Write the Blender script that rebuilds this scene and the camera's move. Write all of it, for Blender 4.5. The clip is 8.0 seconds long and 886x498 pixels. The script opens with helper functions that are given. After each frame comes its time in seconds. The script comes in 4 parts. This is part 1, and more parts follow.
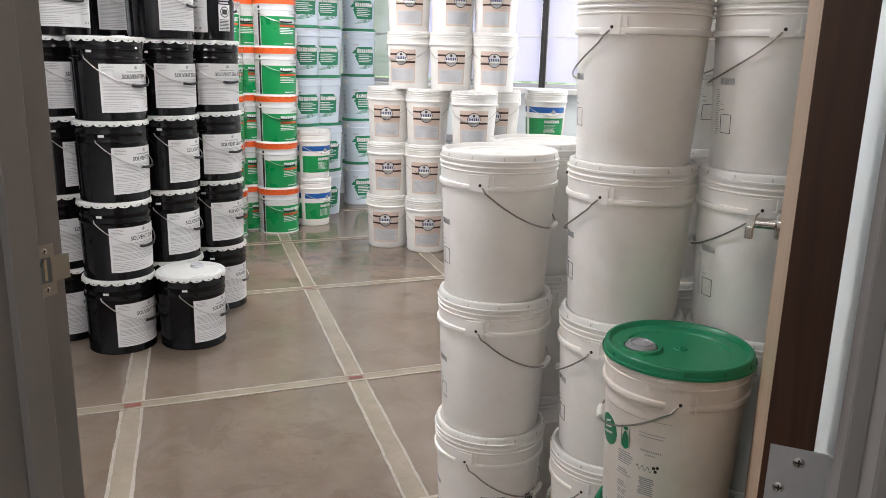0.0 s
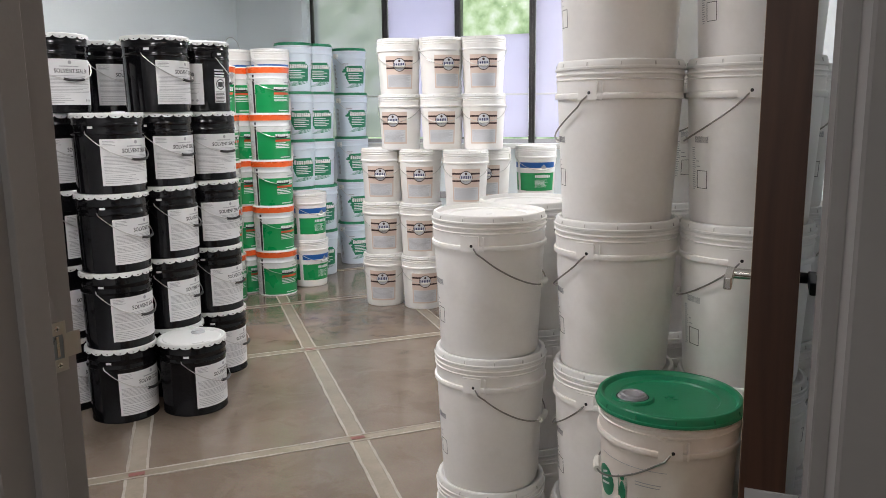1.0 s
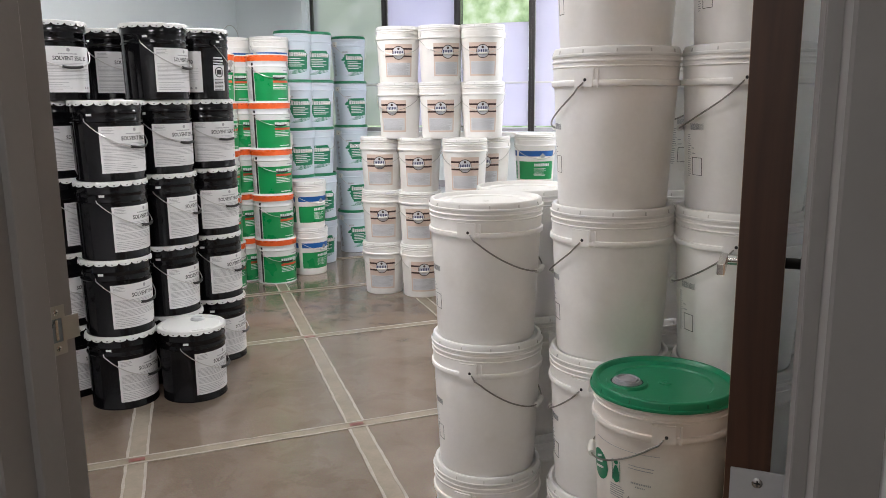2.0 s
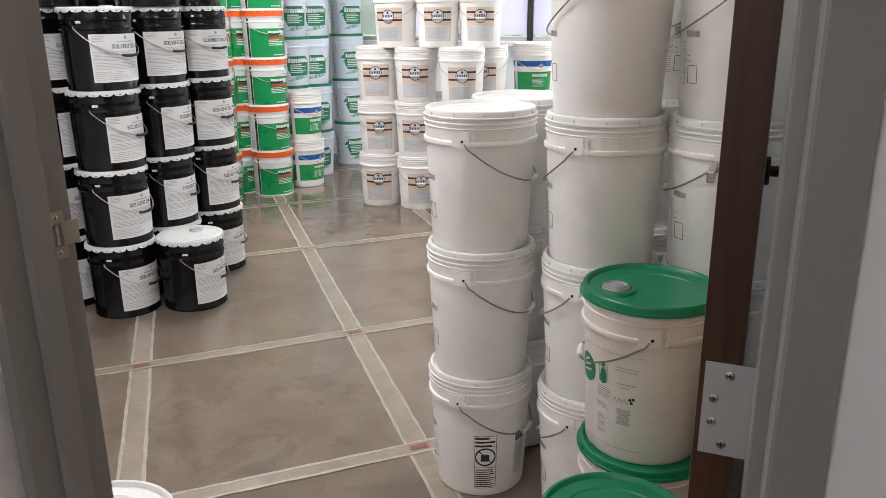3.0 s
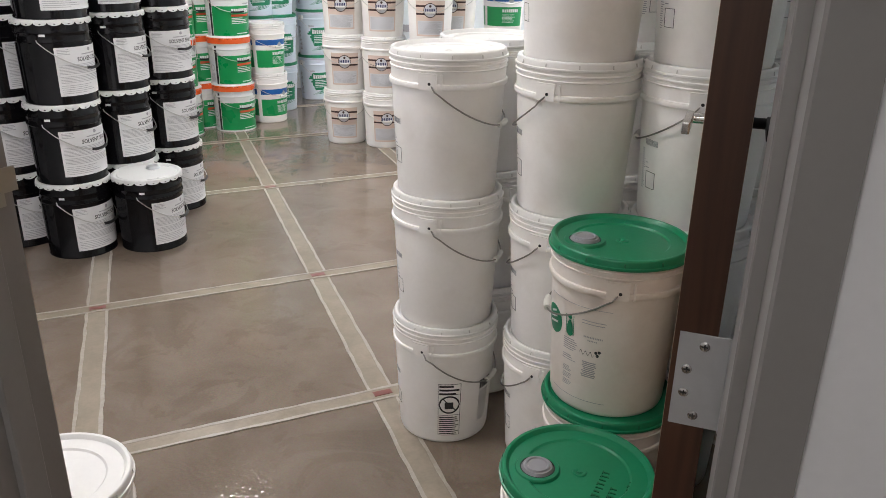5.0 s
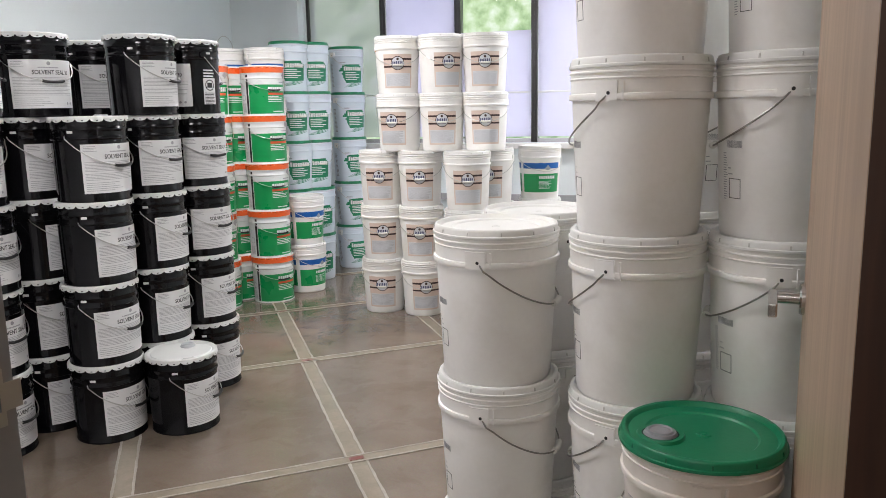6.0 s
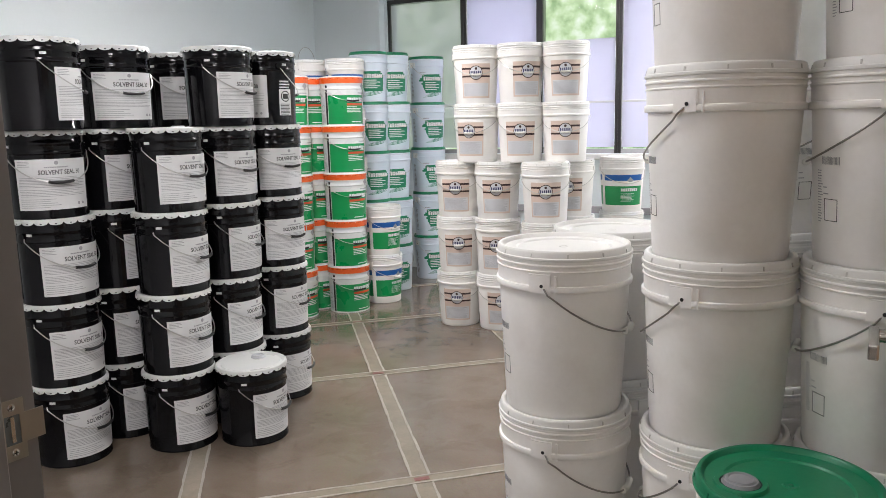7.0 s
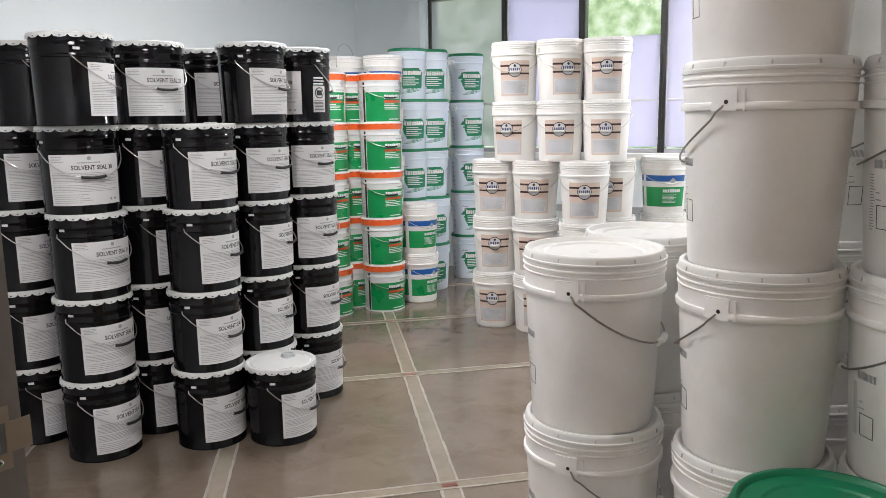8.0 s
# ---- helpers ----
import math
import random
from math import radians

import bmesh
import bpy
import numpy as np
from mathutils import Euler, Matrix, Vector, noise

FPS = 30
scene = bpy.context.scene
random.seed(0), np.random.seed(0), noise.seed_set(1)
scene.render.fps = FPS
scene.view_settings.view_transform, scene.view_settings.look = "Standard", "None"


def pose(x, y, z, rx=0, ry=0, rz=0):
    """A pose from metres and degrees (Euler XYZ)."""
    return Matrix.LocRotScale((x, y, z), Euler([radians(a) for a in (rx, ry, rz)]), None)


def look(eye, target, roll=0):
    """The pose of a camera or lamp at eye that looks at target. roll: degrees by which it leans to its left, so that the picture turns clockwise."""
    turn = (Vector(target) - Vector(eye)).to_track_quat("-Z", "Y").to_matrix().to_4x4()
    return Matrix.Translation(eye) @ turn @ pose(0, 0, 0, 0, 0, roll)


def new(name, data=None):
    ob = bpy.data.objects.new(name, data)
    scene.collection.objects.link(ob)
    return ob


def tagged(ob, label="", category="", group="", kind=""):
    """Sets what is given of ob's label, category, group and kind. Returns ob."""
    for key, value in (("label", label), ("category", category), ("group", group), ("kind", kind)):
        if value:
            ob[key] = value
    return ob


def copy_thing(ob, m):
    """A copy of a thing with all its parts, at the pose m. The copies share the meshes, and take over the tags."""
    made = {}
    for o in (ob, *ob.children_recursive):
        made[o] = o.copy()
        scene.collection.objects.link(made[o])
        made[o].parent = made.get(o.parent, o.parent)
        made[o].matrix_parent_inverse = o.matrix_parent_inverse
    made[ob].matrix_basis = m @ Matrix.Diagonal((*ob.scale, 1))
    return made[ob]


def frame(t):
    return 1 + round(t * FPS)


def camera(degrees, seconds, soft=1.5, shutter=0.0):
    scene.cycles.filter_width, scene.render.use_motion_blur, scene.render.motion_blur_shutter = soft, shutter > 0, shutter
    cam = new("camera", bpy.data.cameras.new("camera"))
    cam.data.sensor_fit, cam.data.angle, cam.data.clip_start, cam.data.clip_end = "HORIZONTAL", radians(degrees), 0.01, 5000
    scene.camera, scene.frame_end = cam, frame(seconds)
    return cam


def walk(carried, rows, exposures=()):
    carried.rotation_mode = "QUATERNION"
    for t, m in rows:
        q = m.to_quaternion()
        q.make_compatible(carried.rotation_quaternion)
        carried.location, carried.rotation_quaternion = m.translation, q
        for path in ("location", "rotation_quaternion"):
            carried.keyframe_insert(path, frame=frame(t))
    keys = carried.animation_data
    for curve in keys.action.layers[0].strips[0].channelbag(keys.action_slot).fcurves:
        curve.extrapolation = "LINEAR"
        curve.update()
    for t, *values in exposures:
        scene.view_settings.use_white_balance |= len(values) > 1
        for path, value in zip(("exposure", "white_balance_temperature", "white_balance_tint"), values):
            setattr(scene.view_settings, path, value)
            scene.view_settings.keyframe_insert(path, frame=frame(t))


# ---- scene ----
# camera and walk
cam = camera(58.63, 8.0, 0.55)
PATH = [
    (0.0, 0.0052, 0.0043, 1.3567, 76.094, -1.474, -17.873),
    (0.5, -0.0008, -0.0288, 1.3787, 78.493, -0.840, -18.258),
    (1.0, -0.0034, -0.0588, 1.3869, 80.015, 0.620, -18.443),
    (1.2, 0.0029, -0.0651, 1.3894, 80.296, 0.602, -18.340),
    (2.5, 0.0002, -0.0850, 1.3773, 76.920, 0.507, -18.498),
    (3.0, 0.0022, -0.1012, 1.3755, 72.983, 0.493, -18.527),
    (3.5, 0.0057, -0.0899, 1.3635, 68.751, 0.452, -18.403),
    (4.0, 0.0056, -0.0882, 1.3537, 66.335, 0.208, -18.274),
    (4.5, 0.0275, -0.0877, 1.3495, 65.499, -0.782, -20.028),
    (5.0, 0.0251, -0.0414, 1.3846, 68.349, -0.878, -20.644),
    (5.2, 0.0265, -0.0079, 1.3916, 72.974, -0.846, -20.654),
    (6.3, 0.0774, 0.1622, 1.4050, 80.080, 1.430, -17.000),
    (6.5, 0.0978, 0.1790, 1.4116, 80.221, 1.372, -15.683),
    (7.0, 0.1306, 0.2152, 1.4038, 80.637, 1.173, -12.363),
    (7.5, 0.1473, 0.2375, 1.4011, 80.588, 0.920, -9.446),
    (8.0, 0.1849, 0.2817, 1.4026, 80.537, 0.838, -9.238),
]
EXPOSURES = [(0.0, 0.45), (0.5, 0.38), (1.0, 0.21), (2.5, 0.31), (3.0, 0.48), (3.5, 0.57), (4.0, 0.55), (4.5, 0.53), (5.0, 0.46), (6.3, 0.22), (8.0, 0.26)]
walk(cam, [(t, pose(x, y, z, a, b, c)) for t, x, y, z, a, b, c in PATH], EXPOSURES)

# room axes: u runs along the door wall, n into the room
PHI = -37.6
CU, SU = math.cos(radians(PHI)), math.sin(radians(PHI))
ROOM = pose(0, 0, 0, 0, 0, PHI)
N_ROOM, N_WIN, N_HALL = 0.785, 6.9, 0.637      # door wall room face, window wall, door wall corridor face
U_LEFT, U_RIGHT = -4.53, 0.38
CEIL = 2.75


def un(u, n):
    return (CU * u - SU * n, SU * u + CU * n)


# world and lights
world = bpy.data.worlds.new("daylight")
scene.world = world
world.use_nodes = True
wn = world.node_tree.nodes
sky = wn.new("ShaderNodeTexSky")
sky.sky_type, sky.sun_disc = "NISHITA", False
sky.sun_elevation, sky.sun_rotation = radians(48), radians(140)
world.node_tree.links.new(sky.outputs[0], wn["Background"].inputs[0])
wn["Background"].inputs[1].default_value = 0.15


def sun(strength, elevation, azimuth):
    data = bpy.data.lights.new("sun", "SUN")
    data.energy, data.angle, data.color = strength, radians(0.6), (1, 0.96, 0.9)
    ob = new("sun", data)
    d = Vector((math.sin(azimuth) * math.cos(elevation), math.cos(azimuth) * math.cos(elevation), math.sin(elevation)))
    ob.matrix_world = look(d * 30, (0, 0, 0))
    return ob


sun(3.0, radians(48), radians(140))


def area(name, m, sx, sy, watts, colour):
    data = bpy.data.lights.new(name, "AREA")
    data.shape, data.size, data.size_y, data.energy, data.color = "RECTANGLE", sx, sy, watts, colour
    ob = new(name, data)
    ob.matrix_world = m
    return ob


# first lamp follows a floor reflection; the other three are added fill
LAMP_AT = [(-2.55, 3.83), (-1.5, 1.5), (-0.4, 5.8), (-0.4, 2.2)]
LAMP_POWER = [46, 22, 41, 3]
SKY_WATTS, HALL_WATTS = 7, 17
for (lu, ln), watts in zip(LAMP_AT, LAMP_POWER):
    area("panel_and_fill_lamp", ROOM @ pose(lu, ln, CEIL - 0.035), 0.44, 0.44, watts, (1.0, 0.962, 0.975))
# sky light in the window openings
for wu0, wu1, wz0, wz1 in ((-2.91, -2.28, 1.15, 2.44), (-2.20, -1.59, 1.15, 2.02), (-1.51, -0.74, 1.15, 2.44)):
    area("window_skylight", ROOM @ pose((wu0 + wu1) / 2, N_WIN + 0.115, (wz0 + wz1) / 2, -90, 0, 0), wu1 - wu0, wz1 - wz0, SKY_WATTS * (wz1 - wz0) / 1.2, (0.90, 0.88, 1.0))
# unseen corridor lamp, added to light the door frame and pail fronts
area("corridor_fill_lamp", ROOM @ pose(-0.5, -1.3, CEIL - 0.03), 0.6, 0.6, HALL_WATTS, (1.0, 0.97, 0.93))


# materials
def mat(name, colour, rough=0.5, metal=0.0, var=0.08, scale=6.0, bump=0.0, bscale=60.0, spec=0.5, coat=0.0, fine=90.0, sss=0.0, rvar=0.06, stain=None, stain_amt=0.0):
    m = bpy.data.materials.new(name)
    m.use_nodes = True
    nt = m.node_tree
    N, L = nt.nodes, nt.links
    b = N["Principled BSDF"]
    tc = N.new("ShaderNodeTexCoord")
    big, small = N.new("ShaderNodeTexNoise"), N.new("ShaderNodeTexNoise")
    big.inputs["Scale"].default_value, big.inputs["Detail"].default_value = scale, 4
    small.inputs["Scale"].default_value, small.inputs["Detail"].default_value = fine, 3
    info = N.new("ShaderNodeObjectInfo")
    shift = N.new("ShaderNodeVectorMath")
    shift.operation = "ADD"
    mul = N.new("ShaderNodeMath")
    mul.operation, mul.inputs[1].default_value = "MULTIPLY", 37.0
    L.new(info.outputs["Random"], mul.inputs[0])
    L.new(tc.outputs["Object"], shift.inputs[0])
    L.new(mul.outputs[0], shift.inputs[1])
    L.new(shift.outputs[0], big.inputs["Vector"])
    L.new(shift.outputs[0], small.inputs["Vector"])
    mixn = N.new("ShaderNodeMath")
    mixn.operation = "MULTIPLY_ADD"
    mixn.inputs[1].default_value, mixn.inputs[2].default_value = 0.35, 0.0
    L.new(small.outputs["Fac"], mixn.inputs[0])
    add = N.new("ShaderNodeMath")
    add.operation = "MULTIPLY_ADD"
    add.inputs[1].default_value = 0.65
    L.new(big.outputs["Fac"], add.inputs[0])
    L.new(mixn.outputs[0], add.inputs[2])
    ramp = N.new("ShaderNodeMapRange")
    ramp.inputs["From Min"].default_value, ramp.inputs["From Max"].default_value = 0.3, 0.7
    ramp.inputs["To Min"].default_value, ramp.inputs["To Max"].default_value = 1 - var, 1 + var
    L.new(add.outputs[0], ramp.inputs["Value"])
    scl = N.new("ShaderNodeVectorMath")
    scl.operation = "SCALE"
    scl.inputs[0].default_value = colour
    L.new(ramp.outputs[0], scl.inputs["Scale"])
    last = scl.outputs[0]
    if stain:
        sn = N.new("ShaderNodeTexNoise")
        sn.inputs["Scale"].default_value, sn.inputs["Detail"].default_value = scale * 1.7, 6
        L.new(shift.outputs[0], sn.inputs["Vector"])
        sr = N.new("ShaderNodeMapRange")
        sr.inputs["From Min"].default_value, sr.inputs["From Max"].default_value = 0.5, 0.72
        sr.inputs["To Max"].default_value = stain_amt
        L.new(sn.outputs["Fac"], sr.inputs["Value"])
        mx = N.new("ShaderNodeMixRGB")
        mx.inputs[2].default_value = (*stain, 1)
        L.new(sr.outputs[0], mx.inputs[0])
        L.new(last, mx.inputs[1])
        last = mx.outputs[0]
    L.new(last, b.inputs["Base Color"])
    rr = N.new("ShaderNodeMapRange")
    rr.inputs["From Min"].default_value, rr.inputs["From Max"].default_value = 0.3, 0.7
    rr.inputs["To Min"].default_value, rr.inputs["To Max"].default_value = max(rough - rvar, 0.02), min(rough + rvar, 1)
    L.new(big.outputs["Fac"], rr.inputs["Value"])
    L.new(rr.outputs[0], b.inputs["Roughness"])
    b.inputs["Metallic"].default_value = metal
    b.inputs["Specular IOR Level"].default_value = spec
    b.inputs["Coat Weight"].default_value = coat
    b.inputs["Coat Roughness"].default_value = 0.08
    if sss:
        b.inputs["Subsurface Weight"].default_value = sss
        b.inputs["Subsurface Radius"].default_value = (1.0, 0.9, 0.7)
        b.inputs["Subsurface Scale"].default_value = 0.006
    if bump:
        bn = N.new("ShaderNodeTexNoise")
        bn.inputs["Scale"].default_value, bn.inputs["Detail"].default_value = bscale, 4
        L.new(shift.outputs[0], bn.inputs["Vector"])
        bp = N.new("ShaderNodeBump")
        bp.inputs["Strength"].default_value, bp.inputs["Distance"].default_value = bump, 0.004
        L.new(bn.outputs["Fac"], bp.inputs["Height"])
        L.new(bp.outputs[0], b.inputs["Normal"])
    return m


def emit(name, colour, strength):
    m = bpy.data.materials.new(name)
    m.use_nodes = True
    b = m.node_tree.nodes["Principled BSDF"]
    b.inputs["Base Color"].default_value = (*colour, 1)
    b.inputs["Emission Color"].default_value = (*colour, 1)
    b.inputs["Emission Strength"].default_value = strength
    return m


M = {
    "wall": mat("white_wall_paint", (0.83, 0.89, 0.905), 0.55, var=0.02, scale=1.2, bump=0.08, bscale=180),
    "ceiling": mat("ceiling_tile", (0.75, 0.75, 0.73), 0.8, var=0.03, bump=0.2, bscale=120),
    "frame": mat("grey_frame_enamel", (0.265, 0.252, 0.247), 0.38, var=0.04, scale=3, bump=0.05, bscale=140),
    "hallwall": mat("corridor_wall_paint", (0.80, 0.795, 0.815), 0.6, var=0.03, scale=1.5, bump=0.03, bscale=220),
    "white_hdpe": mat("white_hdpe", (0.85, 0.835, 0.805), 0.36, var=0.035, scale=5, bump=0.06, bscale=40, sss=0.12, stain=(0.60, 0.56, 0.50), stain_amt=0.26),
    "cream_hdpe": mat("scuffed_cream_hdpe", (0.75, 0.695, 0.645), 0.42, var=0.05, scale=5, bump=0.06, sss=0.1, stain=(0.48, 0.38, 0.30), stain_amt=0.3),
    "white_lid": mat("white_lid_plastic", (0.72, 0.715, 0.69), 0.4, var=0.03, bump=0.05, sss=0.1, stain=(0.6, 0.55, 0.5), stain_amt=0.12),
    "green_lid": mat("green_lid_plastic", (0.004, 0.19, 0.085), 0.36, var=0.08, scale=8, bump=0.08, bscale=90),
    "white_lid_notch": mat("darker_white_notch", (0.50, 0.49, 0.46), 0.5, var=0.05),
    "green_lid_notch": mat("darker_green_notch", (0.004, 0.12, 0.055), 0.5, var=0.05),
    "black": mat("black_enamel", (0.005, 0.005, 0.006), 0.10, var=0.2, spec=0.24, bump=0.05, bscale=12, rvar=0.05),
    "white_metal": mat("white_enamel_lid", (0.74, 0.75, 0.73), 0.3, var=0.03, bump=0.04, bscale=30),
    "hole": mat("dark_gap", (0.012, 0.012, 0.013), 0.6, var=0.1),
    "paper": mat("white_paper_label", (0.74, 0.74, 0.74), 0.45, var=0.03, bump=0.04, bscale=30),
    "ink": mat("black_ink", (0.02, 0.02, 0.022), 0.5, var=0.1),
    "ink_grey": mat("grey_small_print", (0.36, 0.36, 0.37), 0.5, var=0.1),
    "print_pale": mat("pale_small_print", (0.38, 0.38, 0.39), 0.5, var=0.1),
    "wire": mat("zinc_wire", (0.55, 0.54, 0.52), 0.32, metal=1.0, var=0.1),
    "dark_wire": mat("dull_steel_wire", (0.30, 0.29, 0.27), 0.35, metal=1.0, var=0.15),
    "grip_black": mat("black_grip", (0.012, 0.012, 0.012), 0.5, var=0.1),
    "grip_white": mat("white_grip", (0.72, 0.71, 0.66), 0.45, var=0.05),
    "chrome": mat("brushed_chrome", (0.62, 0.61, 0.59), 0.2, metal=1.0, var=0.05),
    "hinge": mat("satin_steel", (0.58, 0.59, 0.61), 0.42, metal=0.6, var=0.06, scale=20),
    "strike_metal": mat("satin_nickel", (0.45, 0.43, 0.40), 0.35, metal=1.0, var=0.06),
    "recess": mat("bluish_keeper_box", (0.20, 0.24, 0.27), 0.3, metal=0.5, var=0.1, scale=60),
    "cap_grey": mat("grey_plug_plastic", (0.27, 0.27, 0.29), 0.35, var=0.05),
    "ev_green": mat("green_label_ink", (0.005, 0.27, 0.075), 0.3, var=0.04),
    "ev_orange": mat("orange_enamel", (0.82, 0.13, 0.025), 0.3, var=0.05),
    "ev_white": mat("white_enamel_pail", (0.66, 0.68, 0.67), 0.28, var=0.03, bump=0.05, bscale=20),
    "ev_red": mat("red_orange_ink", (0.75, 0.10, 0.03), 0.4, var=0.05),
    "voc_green": mat("sea_green_ink", (0.006, 0.20, 0.095), 0.4, var=0.08),
    "voc_body": mat("cool_white_hdpe", (0.64, 0.71, 0.78), 0.34, var=0.03, sss=0.08, bump=0.05, bscale=30),
    "blue": mat("blue_label_ink", (0.006, 0.10, 0.36), 0.35, var=0.05),
    "beige": mat("beige_label_paper", (0.66, 0.53, 0.45), 0.45, var=0.05),
    "brown": mat("dark_brown_ink", (0.045, 0.02, 0.015), 0.45, var=0.1),
    "navy": mat("navy_ink", (0.02, 0.028, 0.11), 0.45, var=0.05),
    "grey_panel": mat("pale_grey_panel", (0.62, 0.63, 0.65), 0.5, var=0.04),
    "mullion": mat("dark_bronze_mullion", (0.03, 0.028, 0.028), 0.35, var=0.08),
    "sill": mat("grey_sill", (0.42, 0.42, 0.44), 0.4, var=0.05),
    "lid_stamp": mat("dark_green_stamp", (0.008, 0.11, 0.042), 0.5, var=0.2),
    "yellow": mat("yellow_sticker", (0.8, 0.6, 0.03), 0.5, var=0.03),
    "red_mark": mat("red_joint_mark", (0.15, 0.03, 0.02), 0.4, var=0.2, scale=40),
    "lamp": emit("lamp_diffuser", (1.0, 0.98, 0.97), 3.0),
}


def concrete():
    m = bpy.data.materials.new("polished_concrete")
    m.use_nodes = True
    N, L = m.node_tree.nodes, m.node_tree.links
    b = N["Principled BSDF"]
    tc = N.new("ShaderNodeTexCoord")

    def noise_tex(scale, detail=5, rough=0.55, dist=0.0):
        n = N.new("ShaderNodeTexNoise")
        n.inputs["Scale"].default_value, n.inputs["Detail"].default_value = scale, detail
        n.inputs["Roughness"].default_value, n.inputs["Distortion"].default_value = rough, dist
        L.new(tc.outputs["Object"], n.inputs["Vector"])
        return n
    big, mid, fine = noise_tex(1.1, 5, 0.55, 0.6), noise_tex(5.0, 6, 0.6, 0.4), noise_tex(160, 3)
    ramp = N.new("ShaderNodeValToRGB")
    e = ramp.color_ramp.elements
    e[0].position, e[0].color = 0.30, (0.142, 0.110, 0.083, 1)
    e[1].position, e[1].color = 0.70, (0.232, 0.184, 0.142, 1)
    mixf = N.new("ShaderNodeMath")
    mixf.operation = "MULTIPLY_ADD"
    mixf.inputs[1].default_value = 0.42
    half = N.new("ShaderNodeMath")
    half.operation, half.inputs[1].default_value = "MULTIPLY", 0.5
    L.new(mid.outputs["Fac"], half.inputs[0])
    L.new(big.outputs["Fac"], mixf.inputs[0])
    L.new(half.outputs[0], mixf.inputs[2])
    L.new(mixf.outputs[0], ramp.inputs[0])
    speck = N.new("ShaderNodeMixRGB")
    speck.blend_type = "OVERLAY"
    speck.inputs[0].default_value = 0.25
    L.new(ramp.outputs[0], speck.inputs[1])
    L.new(fine.outputs["Color"], speck.inputs[2])
    worn = noise_tex(3.6, 7, 0.62, 1.1)
    patch = N.new("ShaderNodeMapRange")
    patch.inputs["From Min"].default_value, patch.inputs["From Max"].default_value = 0.52, 0.565
    patch.inputs["To Max"].default_value = 0.42
    L.new(worn.outputs["Fac"], patch.inputs["Value"])
    dull = N.new("ShaderNodeMixRGB")
    dull.blend_type = "MULTIPLY"
    dull.inputs[2].default_value = (0.72, 0.69, 0.66, 1)
    L.new(patch.outputs[0], dull.inputs[0])
    L.new(speck.outputs[0], dull.inputs[1])
    L.new(dull.outputs[0], b.inputs["Base Color"])
    rr = N.new("ShaderNodeMapRange")
    rr.inputs["From Min"].default_value, rr.inputs["From Max"].default_value = 0.42, 0.62
    rr.inputs["To Min"].default_value, rr.inputs["To Max"].default_value = 0.02, 0.075
    L.new(mid.outputs["Fac"], rr.inputs["Value"])
    rough = N.new("ShaderNodeMath")
    rough.operation, rough.inputs[1].default_value = "MULTIPLY_ADD", 0.2
    L.new(patch.outputs[0], rough.inputs[0])
    L.new(rr.outputs[0], rough.inputs[2])
    L.new(rough.outputs[0], b.inputs["Roughness"])
    b.inputs["Specular IOR Level"].default_value = 0.75
    bn = noise_tex(70, 2, 0.5)
    bp = N.new("ShaderNodeBump")
    bp.inputs["Strength"].default_value, bp.inputs["Distance"].default_value = 0.19, 0.003
    L.new(bn.outputs["Fac"], bp.inputs["Height"])
    L.new(bp.outputs[0], b.inputs["Normal"])
    return m


def wood(name, dark, light, scale):
    m = bpy.data.materials.new(name)
    m.use_nodes = True
    N, L = m.node_tree.nodes, m.node_tree.links
    b = N["Principled BSDF"]
    tc, mp = N.new("ShaderNodeTexCoord"), N.new("ShaderNodeMapping")
    mp.inputs["Scale"].default_value = (scale, scale, scale * 0.06)
    n = N.new("ShaderNodeTexNoise")
    n.inputs["Scale"].default_value, n.inputs["Detail"].default_value, n.inputs["Distortion"].default_value = 4, 8, 0.8
    L.new(tc.outputs["Object"], mp.inputs[0])
    L.new(mp.outputs[0], n.inputs["Vector"])
    r = N.new("ShaderNodeValToRGB")
    e = r.color_ramp.elements
    e[0].position, e[0].color, e[1].position, e[1].color = 0.35, (*dark, 1), 0.68, (*light, 1)
    L.new(n.outputs["Fac"], r.inputs[0])
    L.new(r.outputs[0], b.inputs["Base Color"])
    b.inputs["Roughness"].default_value = 0.38
    bp = N.new("ShaderNodeBump")
    bp.inputs["Strength"].default_value, bp.inputs["Distance"].default_value = 0.1, 0.001
    L.new(n.outputs["Fac"], bp.inputs["Height"])
    L.new(bp.outputs[0], b.inputs["Normal"])
    return m


def shade_cloth(name, clear):
    m = bpy.data.materials.new(name)
    m.use_nodes = True
    N, L = m.node_tree.nodes, m.node_tree.links
    out = N["Material Output"]
    d, t, mx = N.new("ShaderNodeBsdfDiffuse"), N.new("ShaderNodeBsdfTranslucent"), N.new("ShaderNodeMixShader")
    tc, w = N.new("ShaderNodeTexCoord"), N.new("ShaderNodeTexNoise")
    w.inputs["Scale"].default_value = 3.0
    L.new(tc.outputs["Object"], w.inputs["Vector"])
    r = N.new("ShaderNodeValToRGB")
    e = r.color_ramp.elements
    e[0].color, e[1].color = (0.68, 0.67, 0.77, 1), (0.76, 0.75, 0.84, 1)
    L.new(w.outputs["Fac"], r.inputs[0])
    L.new(r.outputs[0], d.inputs[0])
    L.new(r.outputs[0], t.inputs[0])
    mx.inputs[0].default_value = 0.5
    L.new(d.outputs[0], mx.inputs[1])
    L.new(t.outputs[0], mx.inputs[2])
    op, tr = N.new("ShaderNodeMixShader"), N.new("ShaderNodeBsdfTransparent")
    op.inputs[0].default_value = clear
    L.new(mx.outputs[0], op.inputs[1])
    L.new(tr.outputs[0], op.inputs[2])
    L.new(op.outputs[0], out.inputs[0])
    return m


